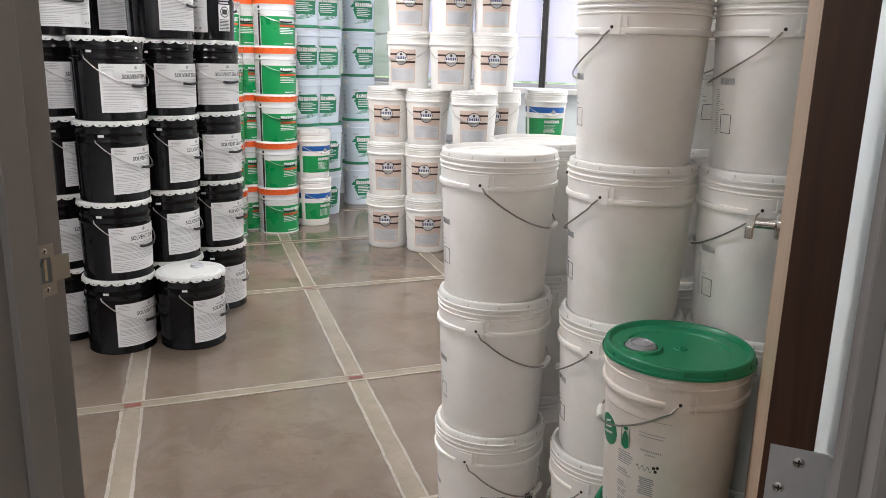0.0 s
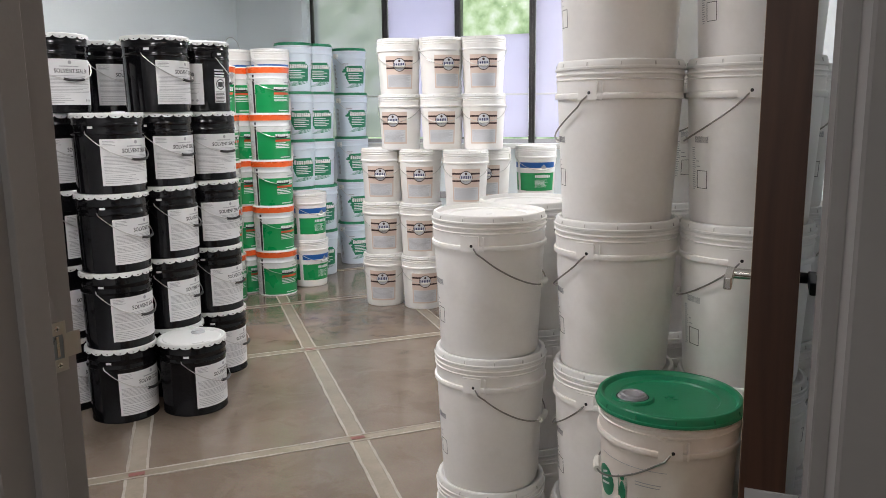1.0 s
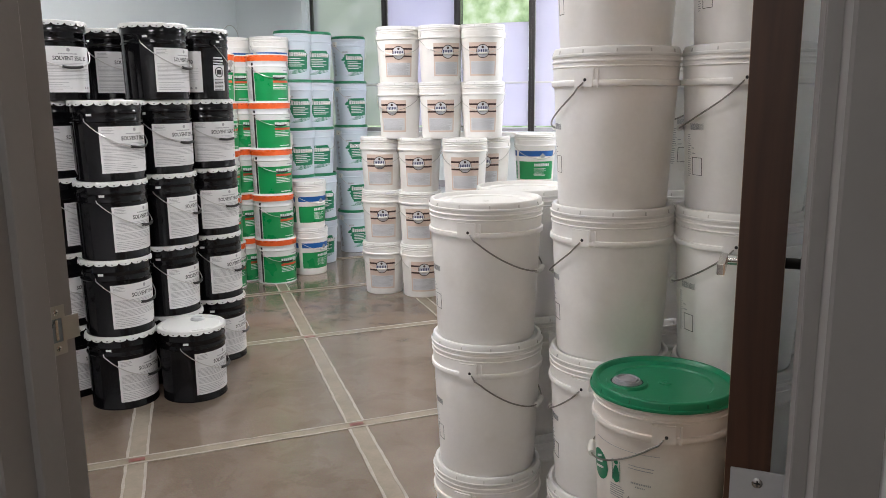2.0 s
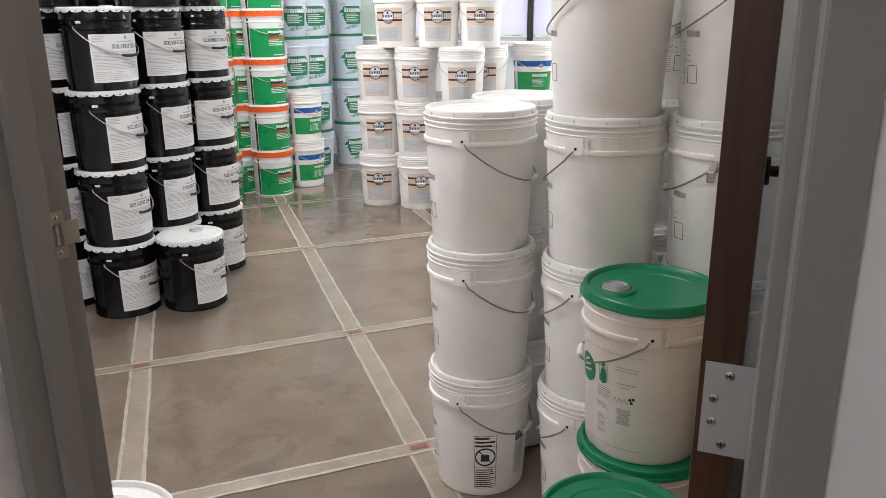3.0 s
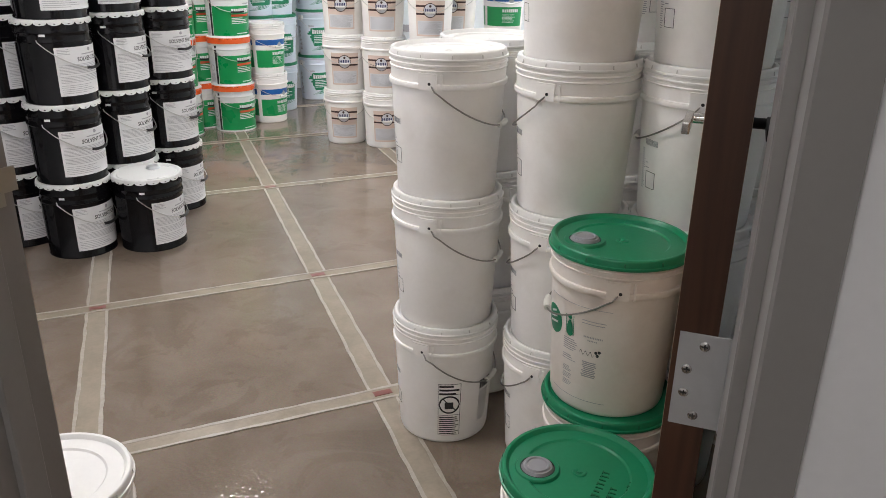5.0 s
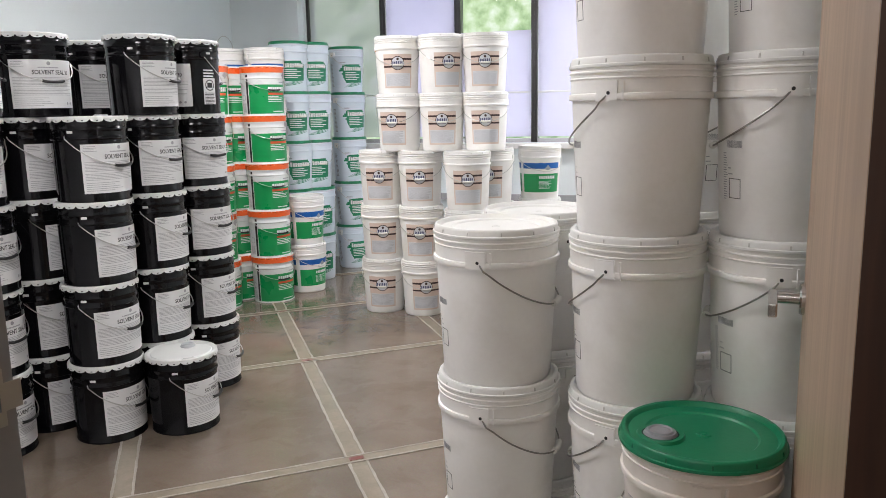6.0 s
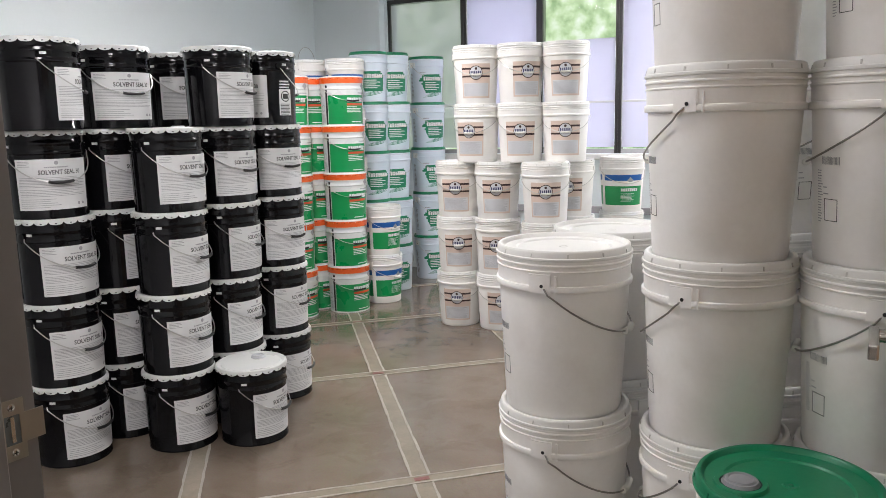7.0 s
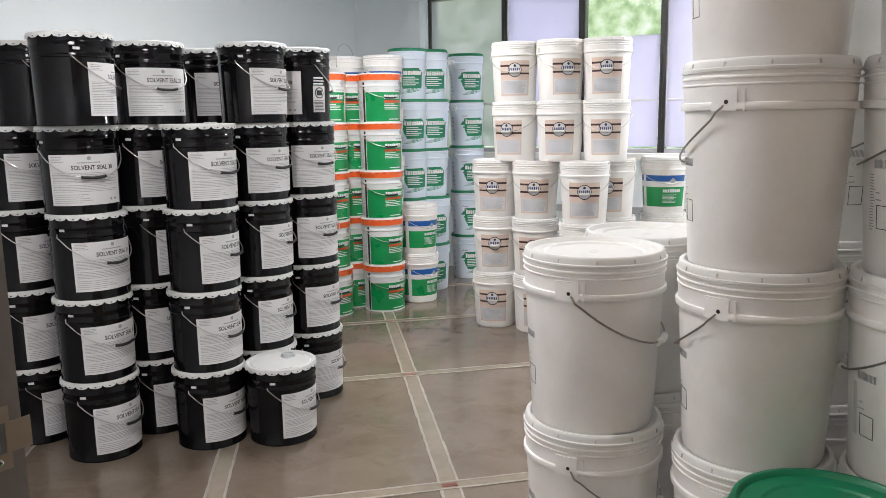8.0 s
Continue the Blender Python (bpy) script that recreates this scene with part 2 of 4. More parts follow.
def glass():
    m = bpy.data.materials.new("window_glass")
    m.use_nodes = True
    b = m.node_tree.nodes["Principled BSDF"]
    b.inputs["Base Color"].default_value = (0.93, 0.96, 0.97, 1)
    b.inputs["Roughness"].default_value, b.inputs["Transmission Weight"].default_value, b.inputs["IOR"].default_value = 0.03, 1.0, 1.1
    return m


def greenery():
    m = bpy.data.materials.new("self_lit_foliage")
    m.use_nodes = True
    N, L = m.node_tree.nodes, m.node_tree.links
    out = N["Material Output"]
    # the backdrop glows by itself: daylight on the leaves is put into emission
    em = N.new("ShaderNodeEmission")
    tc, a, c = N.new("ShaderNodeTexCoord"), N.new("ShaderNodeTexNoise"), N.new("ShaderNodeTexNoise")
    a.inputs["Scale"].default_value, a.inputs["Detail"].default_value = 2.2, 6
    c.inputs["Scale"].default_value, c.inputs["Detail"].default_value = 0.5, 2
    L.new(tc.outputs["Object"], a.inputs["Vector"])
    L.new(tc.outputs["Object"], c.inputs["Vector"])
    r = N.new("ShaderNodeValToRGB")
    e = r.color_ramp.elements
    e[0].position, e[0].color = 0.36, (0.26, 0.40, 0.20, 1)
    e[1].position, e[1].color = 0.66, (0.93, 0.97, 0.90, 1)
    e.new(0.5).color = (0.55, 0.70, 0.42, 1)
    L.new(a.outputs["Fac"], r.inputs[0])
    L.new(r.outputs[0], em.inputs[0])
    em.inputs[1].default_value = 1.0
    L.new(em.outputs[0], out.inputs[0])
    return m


M["concrete"] = concrete()
M["joint_fill"] = mat("joint_filler", (0.27, 0.23, 0.18), 0.2, var=0.16, scale=9, bump=0.12, bscale=70, stain=(0.2, 0.16, 0.12), stain_amt=0.5)
M["joint_edge"] = mat("pale_joint_edge", (0.33, 0.295, 0.245), 0.45, var=0.2, scale=25, bump=0.2, bscale=90, stain=(0.28, 0.23, 0.17), stain_amt=0.7)
M["door_face"] = wood("maple_veneer", (0.32, 0.215, 0.14), (0.43, 0.30, 0.205), 6)
M["door_edge"] = wood("dark_stained_edge", (0.045, 0.018, 0.009), (0.085, 0.036, 0.02), 10)
M["shade"], M["screen"], M["glass"], M["greenery"] = shade_cloth("roller_shade_cloth", 0.0), shade_cloth("open_weave_screen", 0.5), glass(), greenery()


# mesh helpers
STUFF = {"small_print", "title", "tear_notch", "lug_slot", "print", "side_print", "caption", "mark", "emblem", "symbol", "data_box", "warning_words", "brush_print"}


def part(name, bm, material, parent=None, label="", smooth=True):
    me = bpy.data.meshes.new(name)
    bmesh.ops.recalc_face_normals(bm, faces=bm.faces[:])
    bm.to_mesh(me)
    bm.free()
    for p in me.polygons:
        p.use_smooth = smooth
    if smooth:
        me.set_sharp_from_angle(angle=radians(32))
    me.materials.append(M[material])
    ob = new(name, me)
    if parent:
        ob.parent = parent
    if label:
        ob["label"] = label
    if name in STUFF:
        ob["kind"] = "stuff"
    return ob


def root(name, label, category, group=""):
    return tagged(new(name), label, category, group)


def lathe(profile, seg=48, close=True):
    """A surface of revolution; profile is (radius, z) from the top centre down to the bottom centre."""
    bm = bmesh.new()
    rings = []
    for r, z in profile:
        if r < 1e-5:
            rings.append([bm.verts.new((0, 0, z))])
        else:
            rings.append([bm.verts.new((r * math.sin(2 * math.pi * i / seg), -r * math.cos(2 * math.pi * i / seg), z)) for i in range(seg)])
    for a, b in zip(rings, rings[1:]):
        for i in range(seg):
            j = (i + 1) % seg
            if len(a) == 1:
                bm.faces.new((a[0], b[i], b[j]))
            elif len(b) == 1:
                bm.faces.new((a[i], b[0], a[j]))
            else:
                bm.faces.new((a[i], b[i], b[j], a[j]))
    return bm


def box(bm, x0, x1, y0, y1, z0, z1, bevel=0.0):
    made = bmesh.ops.create_cube(bm, size=1, matrix=Matrix.Translation(((x0 + x1) / 2, (y0 + y1) / 2, (z0 + z1) / 2)) @ Matrix.Diagonal((x1 - x0, y1 - y0, z1 - z0, 1)))
    if bevel:
        edges = {e for v in made["verts"] for e in v.link_edges}
        bmesh.ops.bevel(bm, geom=list(edges), offset=bevel, segments=2, affect="EDGES", profile=0.6)
    return bm


def tube(bm, pts, r, seg=8):
    """A round rod along points, with closed ends."""
    rings = []
    for i, p in enumerate(pts):
        d = (Vector(pts[min(i + 1, len(pts) - 1)]) - Vector(pts[max(i - 1, 0)])).normalized()
        s = d.orthogonal().normalized() if abs(d.z) > 0.95 else d.cross(Vector((0, 0, 1))).normalized()
        t = d.cross(s)
        rings.append([bm.verts.new(Vector(p) + r * (math.cos(a) * s + math.sin(a) * t)) for a in (2 * math.pi * k / seg for k in range(seg))])
    for a, b in zip(rings, rings[1:]):
        for k in range(seg):
            bm.faces.new((a[k], a[(k + 1) % seg], b[(k + 1) % seg], b[k]))
    bm.faces.new(rings[0])
    bm.faces.new(rings[-1])
    return bm


def skin(bm, rad, a0, a1, lo, hi, off=0.0009, steps=None, thick=0.0006):
    """A thin sheet that follows a pail's side from angle a0 to a1 (degrees, 0 faces -y), between heights lo and hi (numbers or functions of 0..1)."""
    steps = steps or max(1, int(abs(a1 - a0) / 4))
    low = lo if callable(lo) else (lambda s: lo)
    high = hi if callable(hi) else (lambda s: hi)
    cols = []
    for i in range(steps + 1):
        s = i / steps
        a = radians(a0 + (a1 - a0) * s)
        z0, z1 = low(s), high(s)
        col = []
        for z, o in ((z0, off), (z1, off), (z1, off - thick), (z0, off - thick)):
            r = rad(z) + o
            col.append(bm.verts.new((r * math.sin(a), -r * math.cos(a), z)))
        cols.append(col)
    for c, d in zip(cols, cols[1:]):
        for k in range(4):
            bm.faces.new((c[k], c[(k + 1) % 4], d[(k + 1) % 4], d[k]))
    bm.faces.new(cols[0])
    bm.faces.new(cols[-1])
    return bm


def disc_skin(bm, rad, ac, zc, r_out, r_mean, off, r_in=0.0):
    """A round patch, or a ring of two bows, on a pail's side."""
    half = math.degrees(r_out / r_mean)
    arc = lambda s, r: math.sqrt(max(r * r - ((2 * s - 1) * r_out) ** 2, 0))
    if r_in:
        skin(bm, rad, ac - half, ac + half, lambda s: zc + arc(s, r_in), lambda s: zc + arc(s, r_out) + 0.0002, off, 24)
        skin(bm, rad, ac - half, ac + half, lambda s: zc - arc(s, r_out) - 0.0002, lambda s: zc - arc(s, r_in), off, 24)
    else:
        skin(bm, rad, ac - half, ac + half, lambda s: zc - arc(s, r_out) - 0.0002, lambda s: zc + arc(s, r_out) + 0.0002, off, 20)
    return bm


def lines_skin(bm, rad, a0, a1, top, bottom, count, height, off, rng, ragged=0.25):
    """Rows of small print as plain bars."""
    for i in range(count):
        z = top - (top - bottom) * i / max(count - 1, 1)
        end = a1 - (a1 - a0) * rng.random() * ragged
        skin(bm, rad, a0, end, z - height, z, off, max(2, int((end - a0) / 6)), 0.0004)
    return bm


def blocks_skin(bm, rad, a0, a1, z0, z1, count, off, rng, fill=0.78):
    """A word that stays a mark: a row of plain upright bars."""
    w = (a1 - a0) / count
    for i in range(count):
        h = z1 - (z1 - z0) * 0.12 * rng.random()
        skin(bm, rad, a0 + w * (i + 0.08), a0 + w * (i + 0.08 + fill), z0, h, off, 2, 0.0004)
    return bm


def word_mesh(text, bold):
    cu = bpy.data.curves.new("word", "FONT")
    cu.body, cu.size, cu.resolution_u = text, 1.0, 2
    cu.align_x, cu.offset = "CENTER", bold
    ob = bpy.data.objects.new("word", cu)
    scene.collection.objects.link(ob)
    bpy.context.view_layer.update()
    me = bpy.data.meshes.new_from_object(ob.evaluated_get(bpy.context.evaluated_depsgraph_get()))
    bpy.data.objects.remove(ob)
    return me


def word_skin(text, rad, ac, z, height, width, off, bold=0.014):
    """Lettering wrapped on a pail's side; ac is the middle's angle."""
    me = word_mesh(text, bold)
    wide = max(v.co.x for v in me.vertices) - min(v.co.x for v in me.vertices)
    bm = bmesh.new()
    bm.from_mesh(me)
    k = height / 0.7
    for v in bm.verts:
        zz = z + v.co.y * k
        r = rad(zz) + off
        a = radians(ac) + v.co.x * width / wide / r
        v.co = (r * math.sin(a), -r * math.cos(a), zz)
    return bm


def bail(rad, mid, drop, z_ear, gap=0.004, wire=0.0022, stick=0.0):
    """A wire handle that hangs down one side of a pail; mid is the angle of its middle."""
    pts = []
    for i in range(33):
        s = i / 32
        a = radians(mid - 90 + 180 * s)
        w = math.sin(math.pi * s)
        z = z_ear - drop * w ** 0.8
        r = rad(z) + gap + 0.004 * w + stick * w ** 4
        if i in (0, 32):
            r -= 0.012
        pts.append((r * math.sin(a), -r * math.cos(a), z))
    return tube(bmesh.new(), pts, wire), pts


def grip(pts, r, half=3):
    mid = len(pts) // 2
    return tube(bmesh.new(), pts[mid - half:mid + half + 1], r, 10)


def ear(rad, a, z, size=0.022, depth=0.006):
    bm = bmesh.new()
    half = math.degrees(size / 2 / rad(z))
    skin(bm, rad, a - half, a + half, z - size * 0.55, z + size * 0.55, depth, 4, depth + 0.001)
    return bm


def dish(r, z, depth, inner):
    """The top of a plastic lid: a raised rim round a sunk middle."""
    return [(0, z - depth), (inner - 0.004, z - depth), (inner, z - depth + 0.0035), (r - 0.019, z - depth + 0.0035), (r - 0.014, z - 0.002), (r - 0.0115, z), (r - 0.004, z), (r - 0.001, z - 0.0015), (r, z - 0.005)]


def linear(z0, r0, z1, r1):
    return lambda z: r0 + (r1 - r0) * (z - z0) / (z1 - z0)


# ---- structure ----
def room_box(name, u0, u1, n0, n1, z0, z1, material, holes=(), label="", kind="structure"):
    """A wall, floor or ceiling slab in room axes, built from blocks round its openings (u0, u1, z0, z1)."""
    bm = bmesh.new()
    us = sorted({u0, u1, *[h for o in holes for h in o[:2]]})
    for a, b in zip(us, us[1:]):
        cuts = sorted((o[2], o[3]) for o in holes if o[0] <= a and o[1] >= b)
        z = z0
        for c0, c1 in cuts:
            if c0 > z:
                box(bm, a, b, n0, n1, z, c0)
            z = c1
        if z < z1:
            box(bm, a, b, n0, n1, z, z1)
    bmesh.ops.remove_doubles(bm, verts=bm.verts[:], dist=0.0005)
    ob = part(name, bm, material, smooth=False)
    ob.matrix_world = ROOM
    return tagged(ob, label, "", "", kind)


JL, JR = -0.915, 0.1395            # jamb faces of the doorway
DW = ROOM @ pose(JR, N_ROOM, 0, 0, 0, -5.7) @ pose(-JR, -N_ROOM, 0)     # the door wall runs a little askew
DOOR_H = 2.14
room_box("wall_south", U_LEFT - 0.2, JL - 0.03, N_HALL + 0.012, N_ROOM - 0.012, 0, CEIL, "hallwall", label="painted wall beside the doorway")
room_box("wall_south", JR + 0.03, 2.5, N_HALL + 0.012, N_ROOM - 0.012, 0, CEIL, "hallwall", label="grey painted wall beside the doorway")
room_box("wall_south", JL - 0.045, JR + 0.03, N_HALL + 0.012, N_ROOM - 0.012, DOOR_H + 0.05, CEIL, "hallwall", label="painted wall over the doorway")
room_box("wall_west", U_LEFT - 0.2, U_LEFT, N_ROOM - 0.012, N_WIN + 0.25, 0, CEIL, "wall", label="white painted wall with soft daylight")
room_box("wall_east", U_RIGHT, U_RIGHT + 0.2, N_ROOM - 0.012, N_WIN + 0.25, 0, CEIL, "wall", label="white painted wall behind stacked pails")
WIN = [(-3.72, -2.95), (-2.95, -2.24), (-2.24, -1.555), (-1.555, -0.7)]
SILL_Z, HEAD_Z = 1.09, 2.5
room_box("wall_north", U_LEFT, U_RIGHT, N_WIN, N_WIN + 0.2, 0, CEIL, "wall", holes=[(-3.72, -0.7, SILL_Z, HEAD_Z)], label="white window wall")
# unseen ceiling and added corridor walls close the space against sun and sky
room_box("ceiling", U_LEFT - 0.2, 2.6, -2.6, N_WIN + 0.25, CEIL, CEIL + 0.15, "ceiling", label="unseen white ceiling, closed over room and corridor")
room_box("wall_corridor_back", -3.0, 2.5, -2.4, -2.25, 0, CEIL, "hallwall", label="unseen corridor wall, added to keep outside light out")
room_box("wall_corridor_west", -3.0, -2.85, -2.25, N_HALL + 0.012, 0, CEIL, "hallwall", label="unseen corridor wall, added to keep outside light out")
room_box("wall_corridor_east", 2.35, 2.5, -2.25, N_HALL + 0.012, 0, CEIL, "hallwall", label="unseen corridor wall, added to keep outside light out")

# pilaster at the corner of the window wall
room_box("pilaster", -3.86, -3.745, N_WIN - 0.10, N_WIN - 0.002, 0, CEIL - 0.002, "wall", label="white wall return beside the window")

bm = bmesh.new()
box(bm, U_LEFT - 0.2, 2.6, -2.5, N_WIN + 0.25, -0.12, 0.0)
floor = tagged(part("floor", bm, "concrete", smooth=False), "brown polished concrete floor with pale joint strips", "", "", "structure")
floor.matrix_world = ROOM


def window(i, u0, u1, shade_from, shade_to, cloth="shade"):
    w = tagged(new("window_%d" % i), "tall window in a dark bronze frame with a pale shade", "", "", "structure")
    w.matrix_world = ROOM @ pose(0, N_WIN + 0.06, 0)
    for a, b in ((u0, u0 + 0.028), (u1 - 0.028, u1)):
        part("window_frame", box(bmesh.new(), a, b, -0.045, 0.045, SILL_Z, HEAD_Z, 0.003), "mullion", w, smooth=False)
    for a, b in ((SILL_Z, SILL_Z + 0.035), (HEAD_Z - 0.04, HEAD_Z)):
        part("window_frame", box(bmesh.new(), u0 + 0.028, u1 - 0.028, -0.04, 0.04, a, b, 0.003), "mullion" if a > 2 else "sill", w, smooth=False)
    p = part("pane", box(bmesh.new(), u0 + 0.03, u1 - 0.03, -0.004, 0.004, SILL_Z + 0.03, HEAD_Z - 0.03), "glass", w, smooth=False)
    p.visible_shadow = False
    if shade_to > shade_from:
        part("shade", box(bmesh.new(), u0 + 0.032, u1 - 0.032, -0.03, -0.0285, shade_from, shade_to), cloth, w, smooth=False)
        part("shade_bar", box(bmesh.new(), u0 + 0.032, u1 - 0.032, -0.036, -0.024, 1.512, 1.528, 0.003), "white_lid", w, smooth=False)
    return w


window(1, *WIN[0], SILL_Z + 0.05, HEAD_Z - 0.05, "screen")
window(2, *WIN[1], SILL_Z + 0.05, HEAD_Z - 0.05)
window(3, *WIN[2], SILL_Z + 0.05, 2.04)
window(4, *WIN[3], SILL_Z + 0.05, HEAD_Z - 0.05)
bm = bmesh.new()
box(bm, -3.74, -0.66, N_WIN - 0.09, N_WIN - 0.002, SILL_Z - 0.05, SILL_Z - 0.004, 0.006)
sill = tagged(part("window_sill", bm, "white_lid", smooth=False), "white window ledge", "", "", "structure")
sill.matrix_world = ROOM
bm = bmesh.new()
box(bm, -3.72, -0.7, N_WIN - 0.03, N_WIN - 0.002, 0.58, 0.64, 0.006)
rail = tagged(part("trim", bm, "sill", smooth=False), "grey rail along the window wall", "", "", "structure")
rail.matrix_world = ROOM
# self-lit plane that stands in for distant trees in daylight
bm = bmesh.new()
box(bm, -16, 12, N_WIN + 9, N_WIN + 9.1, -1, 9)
back = tagged(part("backdrop", bm, "greenery", smooth=False), "backdrop of green trees far outside, glowing in place of sunlight", "", "", "structure")
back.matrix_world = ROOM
bm = bmesh.new()
box(bm, -40, 40, N_WIN + 0.26, N_WIN + 60, -0.4, -0.25)
ground = tagged(part("ground", bm, "sill", smooth=False), "pale paved ground outside", "", "", "structure")
ground.matrix_world = ROOM


def jamb_bm(face, side, depth_to):
    """Hollow steel jamb: rabbet, stop and two folded faces. side +1: the opening lies towards +u."""
    s = side
    prof = [(face - s * 0.012, N_ROOM), (face, N_ROOM), (face, N_ROOM - 0.048), (face + s * 0.0145, N_ROOM - 0.049), (face + s * 0.016, N_ROOM - 0.0505),
            (face + s * 0.016, N_ROOM - 0.092), (face + s * 0.0145, N_ROOM - 0.0935), (face + s * 0.002, N_ROOM - 0.0945), (face + s * 0.002, N_HALL + 0.003),
            (face - s * 0.001, N_HALL), (face - s * depth_to, N_HALL), (face - s * depth_to, N_HALL + 0.012), (face - s * 0.02, N_HALL + 0.03)]
    b = bmesh.new()
    lo = [b.verts.new((u, n, 0)) for u, n in prof]
    hi = [b.verts.new((u, n, DOOR_H + 0.05)) for u, n in prof]
    for i in range(len(prof)):
        j = (i + 1) % len(prof)
        b.faces.new((lo[i], lo[j], hi[j], hi[i]))
    b.faces.new(lo)
    b.faces.new(hi)
    return b


frame_thing = tagged(new("door_frame"), "grey enamelled steel door frame", "", "", "structure")
frame_thing.matrix_world = ROOM
left_jamb = part("jamb", jamb_bm(JL, 1, 0.05), "frame", frame_thing, smooth=False)
left_jamb.matrix_basis = ROOM.inverted() @ DW
part("jamb", jamb_bm(JR, -1, 0.0475), "frame", frame_thing, smooth=False)
part("head", box(bmesh.new(), JL, JR, N_HALL, N_ROOM, DOOR_H, DOOR_H + 0.05, 0.002), "frame", frame_thing, smooth=False)


def screw(m, parent, r=0.0045):
    b = lathe([(0, 0.0012), (r * 0.7, 0.0012), (r, 0.0004), (r, 0)], 16)
    s = part("screw", b, "chrome", parent)
    s.matrix_basis = m
    b = bmesh.new()
    box(b, -r * 0.6, r * 0.6, -r * 0.13, r * 0.13, 0.001, 0.0016)
    box(b, -r * 0.13, r * 0.13, -r * 0.6, r * 0.6, 0.001, 0.0017)
    c = part("cross_slot", b, "hole", parent, smooth=False)
    c.matrix_basis = m
    return s


def strike_plate():
    """On the jamb face: plate, lip, sunk bolt hole, two screws; local x out of the jamb."""
    z, n = 1.034, N_ROOM - 0.027
    t = tagged(new("strike_plate"), "satin nickel strike plate screwed to the grey jamb", "strike plate", "", "")
    t.matrix_world = DW @ pose(JL, n, z)
    b = bmesh.new()
    for y0, y1, z0, z1 in ((-0.020, 0.012, 0.019, 0.039), (-0.020, 0.012, -0.039, -0.019), (-0.020, -0.014, -0.019, 0.019), (0.006, 0.037, -0.019, 0.019)):
        box(b, 0.0, 0.0016, y0, y1, z0, z1)
    part("plate", b, "strike_metal", t, smooth=False)
    part("bolt_hole", box(bmesh.new(), -0.004, 0.0006, -0.014, 0.006, -0.019, 0.019), "recess", t, smooth=False)
    part("latch_keeper", box(bmesh.new(), 0.0, 0.0012, -0.006, -0.001, -0.016, 0.017, 0.0004), "chrome", t, smooth=False)
    for zz in (0.029, -0.029):
        screw(pose(0.0016, -0.004, zz, 0, 90, 0), t)
    return t


strike_plate()

# the door stands open, a little past square to its wall
DOOR_YAW = 90 - 41.0
DOOR = pose(0.531, 0.577, 0, 0, 0, DOOR_YAW)     # local x along the leaf, local y = 0 its left face, -0.045 its far face
door = tagged(new("door_1"), "open maple veneer door with dark stained edge", "", "", "structure")
door.matrix_world = DOOR
part("door_leaf", box(bmesh.new(), 0.0025, 0.9, -0.045, 0, 0.01, 2.125, 0.0015), "door_face", door, smooth=False)
part("edge_band", box(bmesh.new(), 0.0, 0.0024, -0.0445, -0.0005, 0.011, 2.124), "door_edge", door, "dark brown stained door edge", smooth=False)


def lever(side):
    y0 = 0.0 if side > 0 else -0.045
    mm = "chrome" if side > 0 else "grip_black"
    b = lathe([(0, 0.009), (0.026, 0.009), (0.029, 0.006), (0.029, 0)], 32)
    h = part("lever_handle", b, mm, door, "chrome lever handle" if side > 0 else "dark lever handle")
    h.matrix_basis = pose(0.838, y0, 1.055, -90 * side, 0, 0)
    b = tube(bmesh.new(), [(0, 0, 0.008), (0, 0, 0.045)], 0.011, 16)
    part("neck", b, mm, h)
    b = bmesh.new()
    box(b, -0.105, 0.013, -0.012, 0.012, 0.045, 0.06, 0.003)
    part("grip", b, mm, h, smooth=False)


lever(1)
lever(-1)


def hinge(z):
    b = bmesh.new()
    box(b, -0.0018, -0.0001, -0.070, -0.006, z - 0.057, z + 0.057, 0.0006)
    leaf = part("hinge_leaf", b, "hinge", door, "satin steel hinge leaf", smooth=False)
    for y, dz in ((-0.033, 0.043), (-0.018, 0.013), (-0.018, -0.016), (-0.031, -0.043)):
        screw(pose(-0.0018, y, z + dz, 0, -90, 0), leaf, 0.0055)
    b = tube(bmesh.new(), [(-0.004, -0.064, z - 0.057), (-0.004, -0.064, z + 0.057)], 0.006, 14)
    part("knuckle", b, "hinge", leaf)


hinge(0.938)
hinge(0.26)
hinge(1.93)


# ---- unseen ceiling panels: one placed by its floor reflection, the rest added ----
def panel_light():
    t = root("ceiling_light", "square white light panel assumed in the unseen ceiling", "ceiling light", "ceiling lights")
    b = bmesh.new()
    for a in ((-0.25, 0.25, 0.22, 0.25), (-0.25, 0.25, -0.25, -0.22), (-0.25, -0.22, -0.22, 0.22), (0.22, 0.25, -0.22, 0.22)):
        box(b, *a, -0.03, 0.0, 0.002)
    part("frame", b, "white_lid", t, smooth=False)
    part("diffuser", box(bmesh.new(), -0.22, 0.22, -0.22, 0.22, -0.018, -0.004), "lamp", t, smooth=False)
    return t


light = panel_light()
light.matrix_world = ROOM @ pose(*LAMP_AT[0], CEIL)
for spot in LAMP_AT[1:]:
    copy_thing(light, ROOM @ pose(*spot, CEIL))
# panel fixture for the added corridor lamp
copy_thing(light, ROOM @ pose(-0.5, -1.3, CEIL))


# ---- pails ----
RNG = random.Random(4)
HP = 0.372      # plastic pail pitch in a stack
HG = 0.382     # green topped pail height
HM = 0.345     # steel pail height
BLACK_PITCH, GREEN_PITCH = 0.348, 0.3425


def plastic_rad(z):
    return 0.1305 + 0.0150 * min(max(z / 0.27, 0), 1)


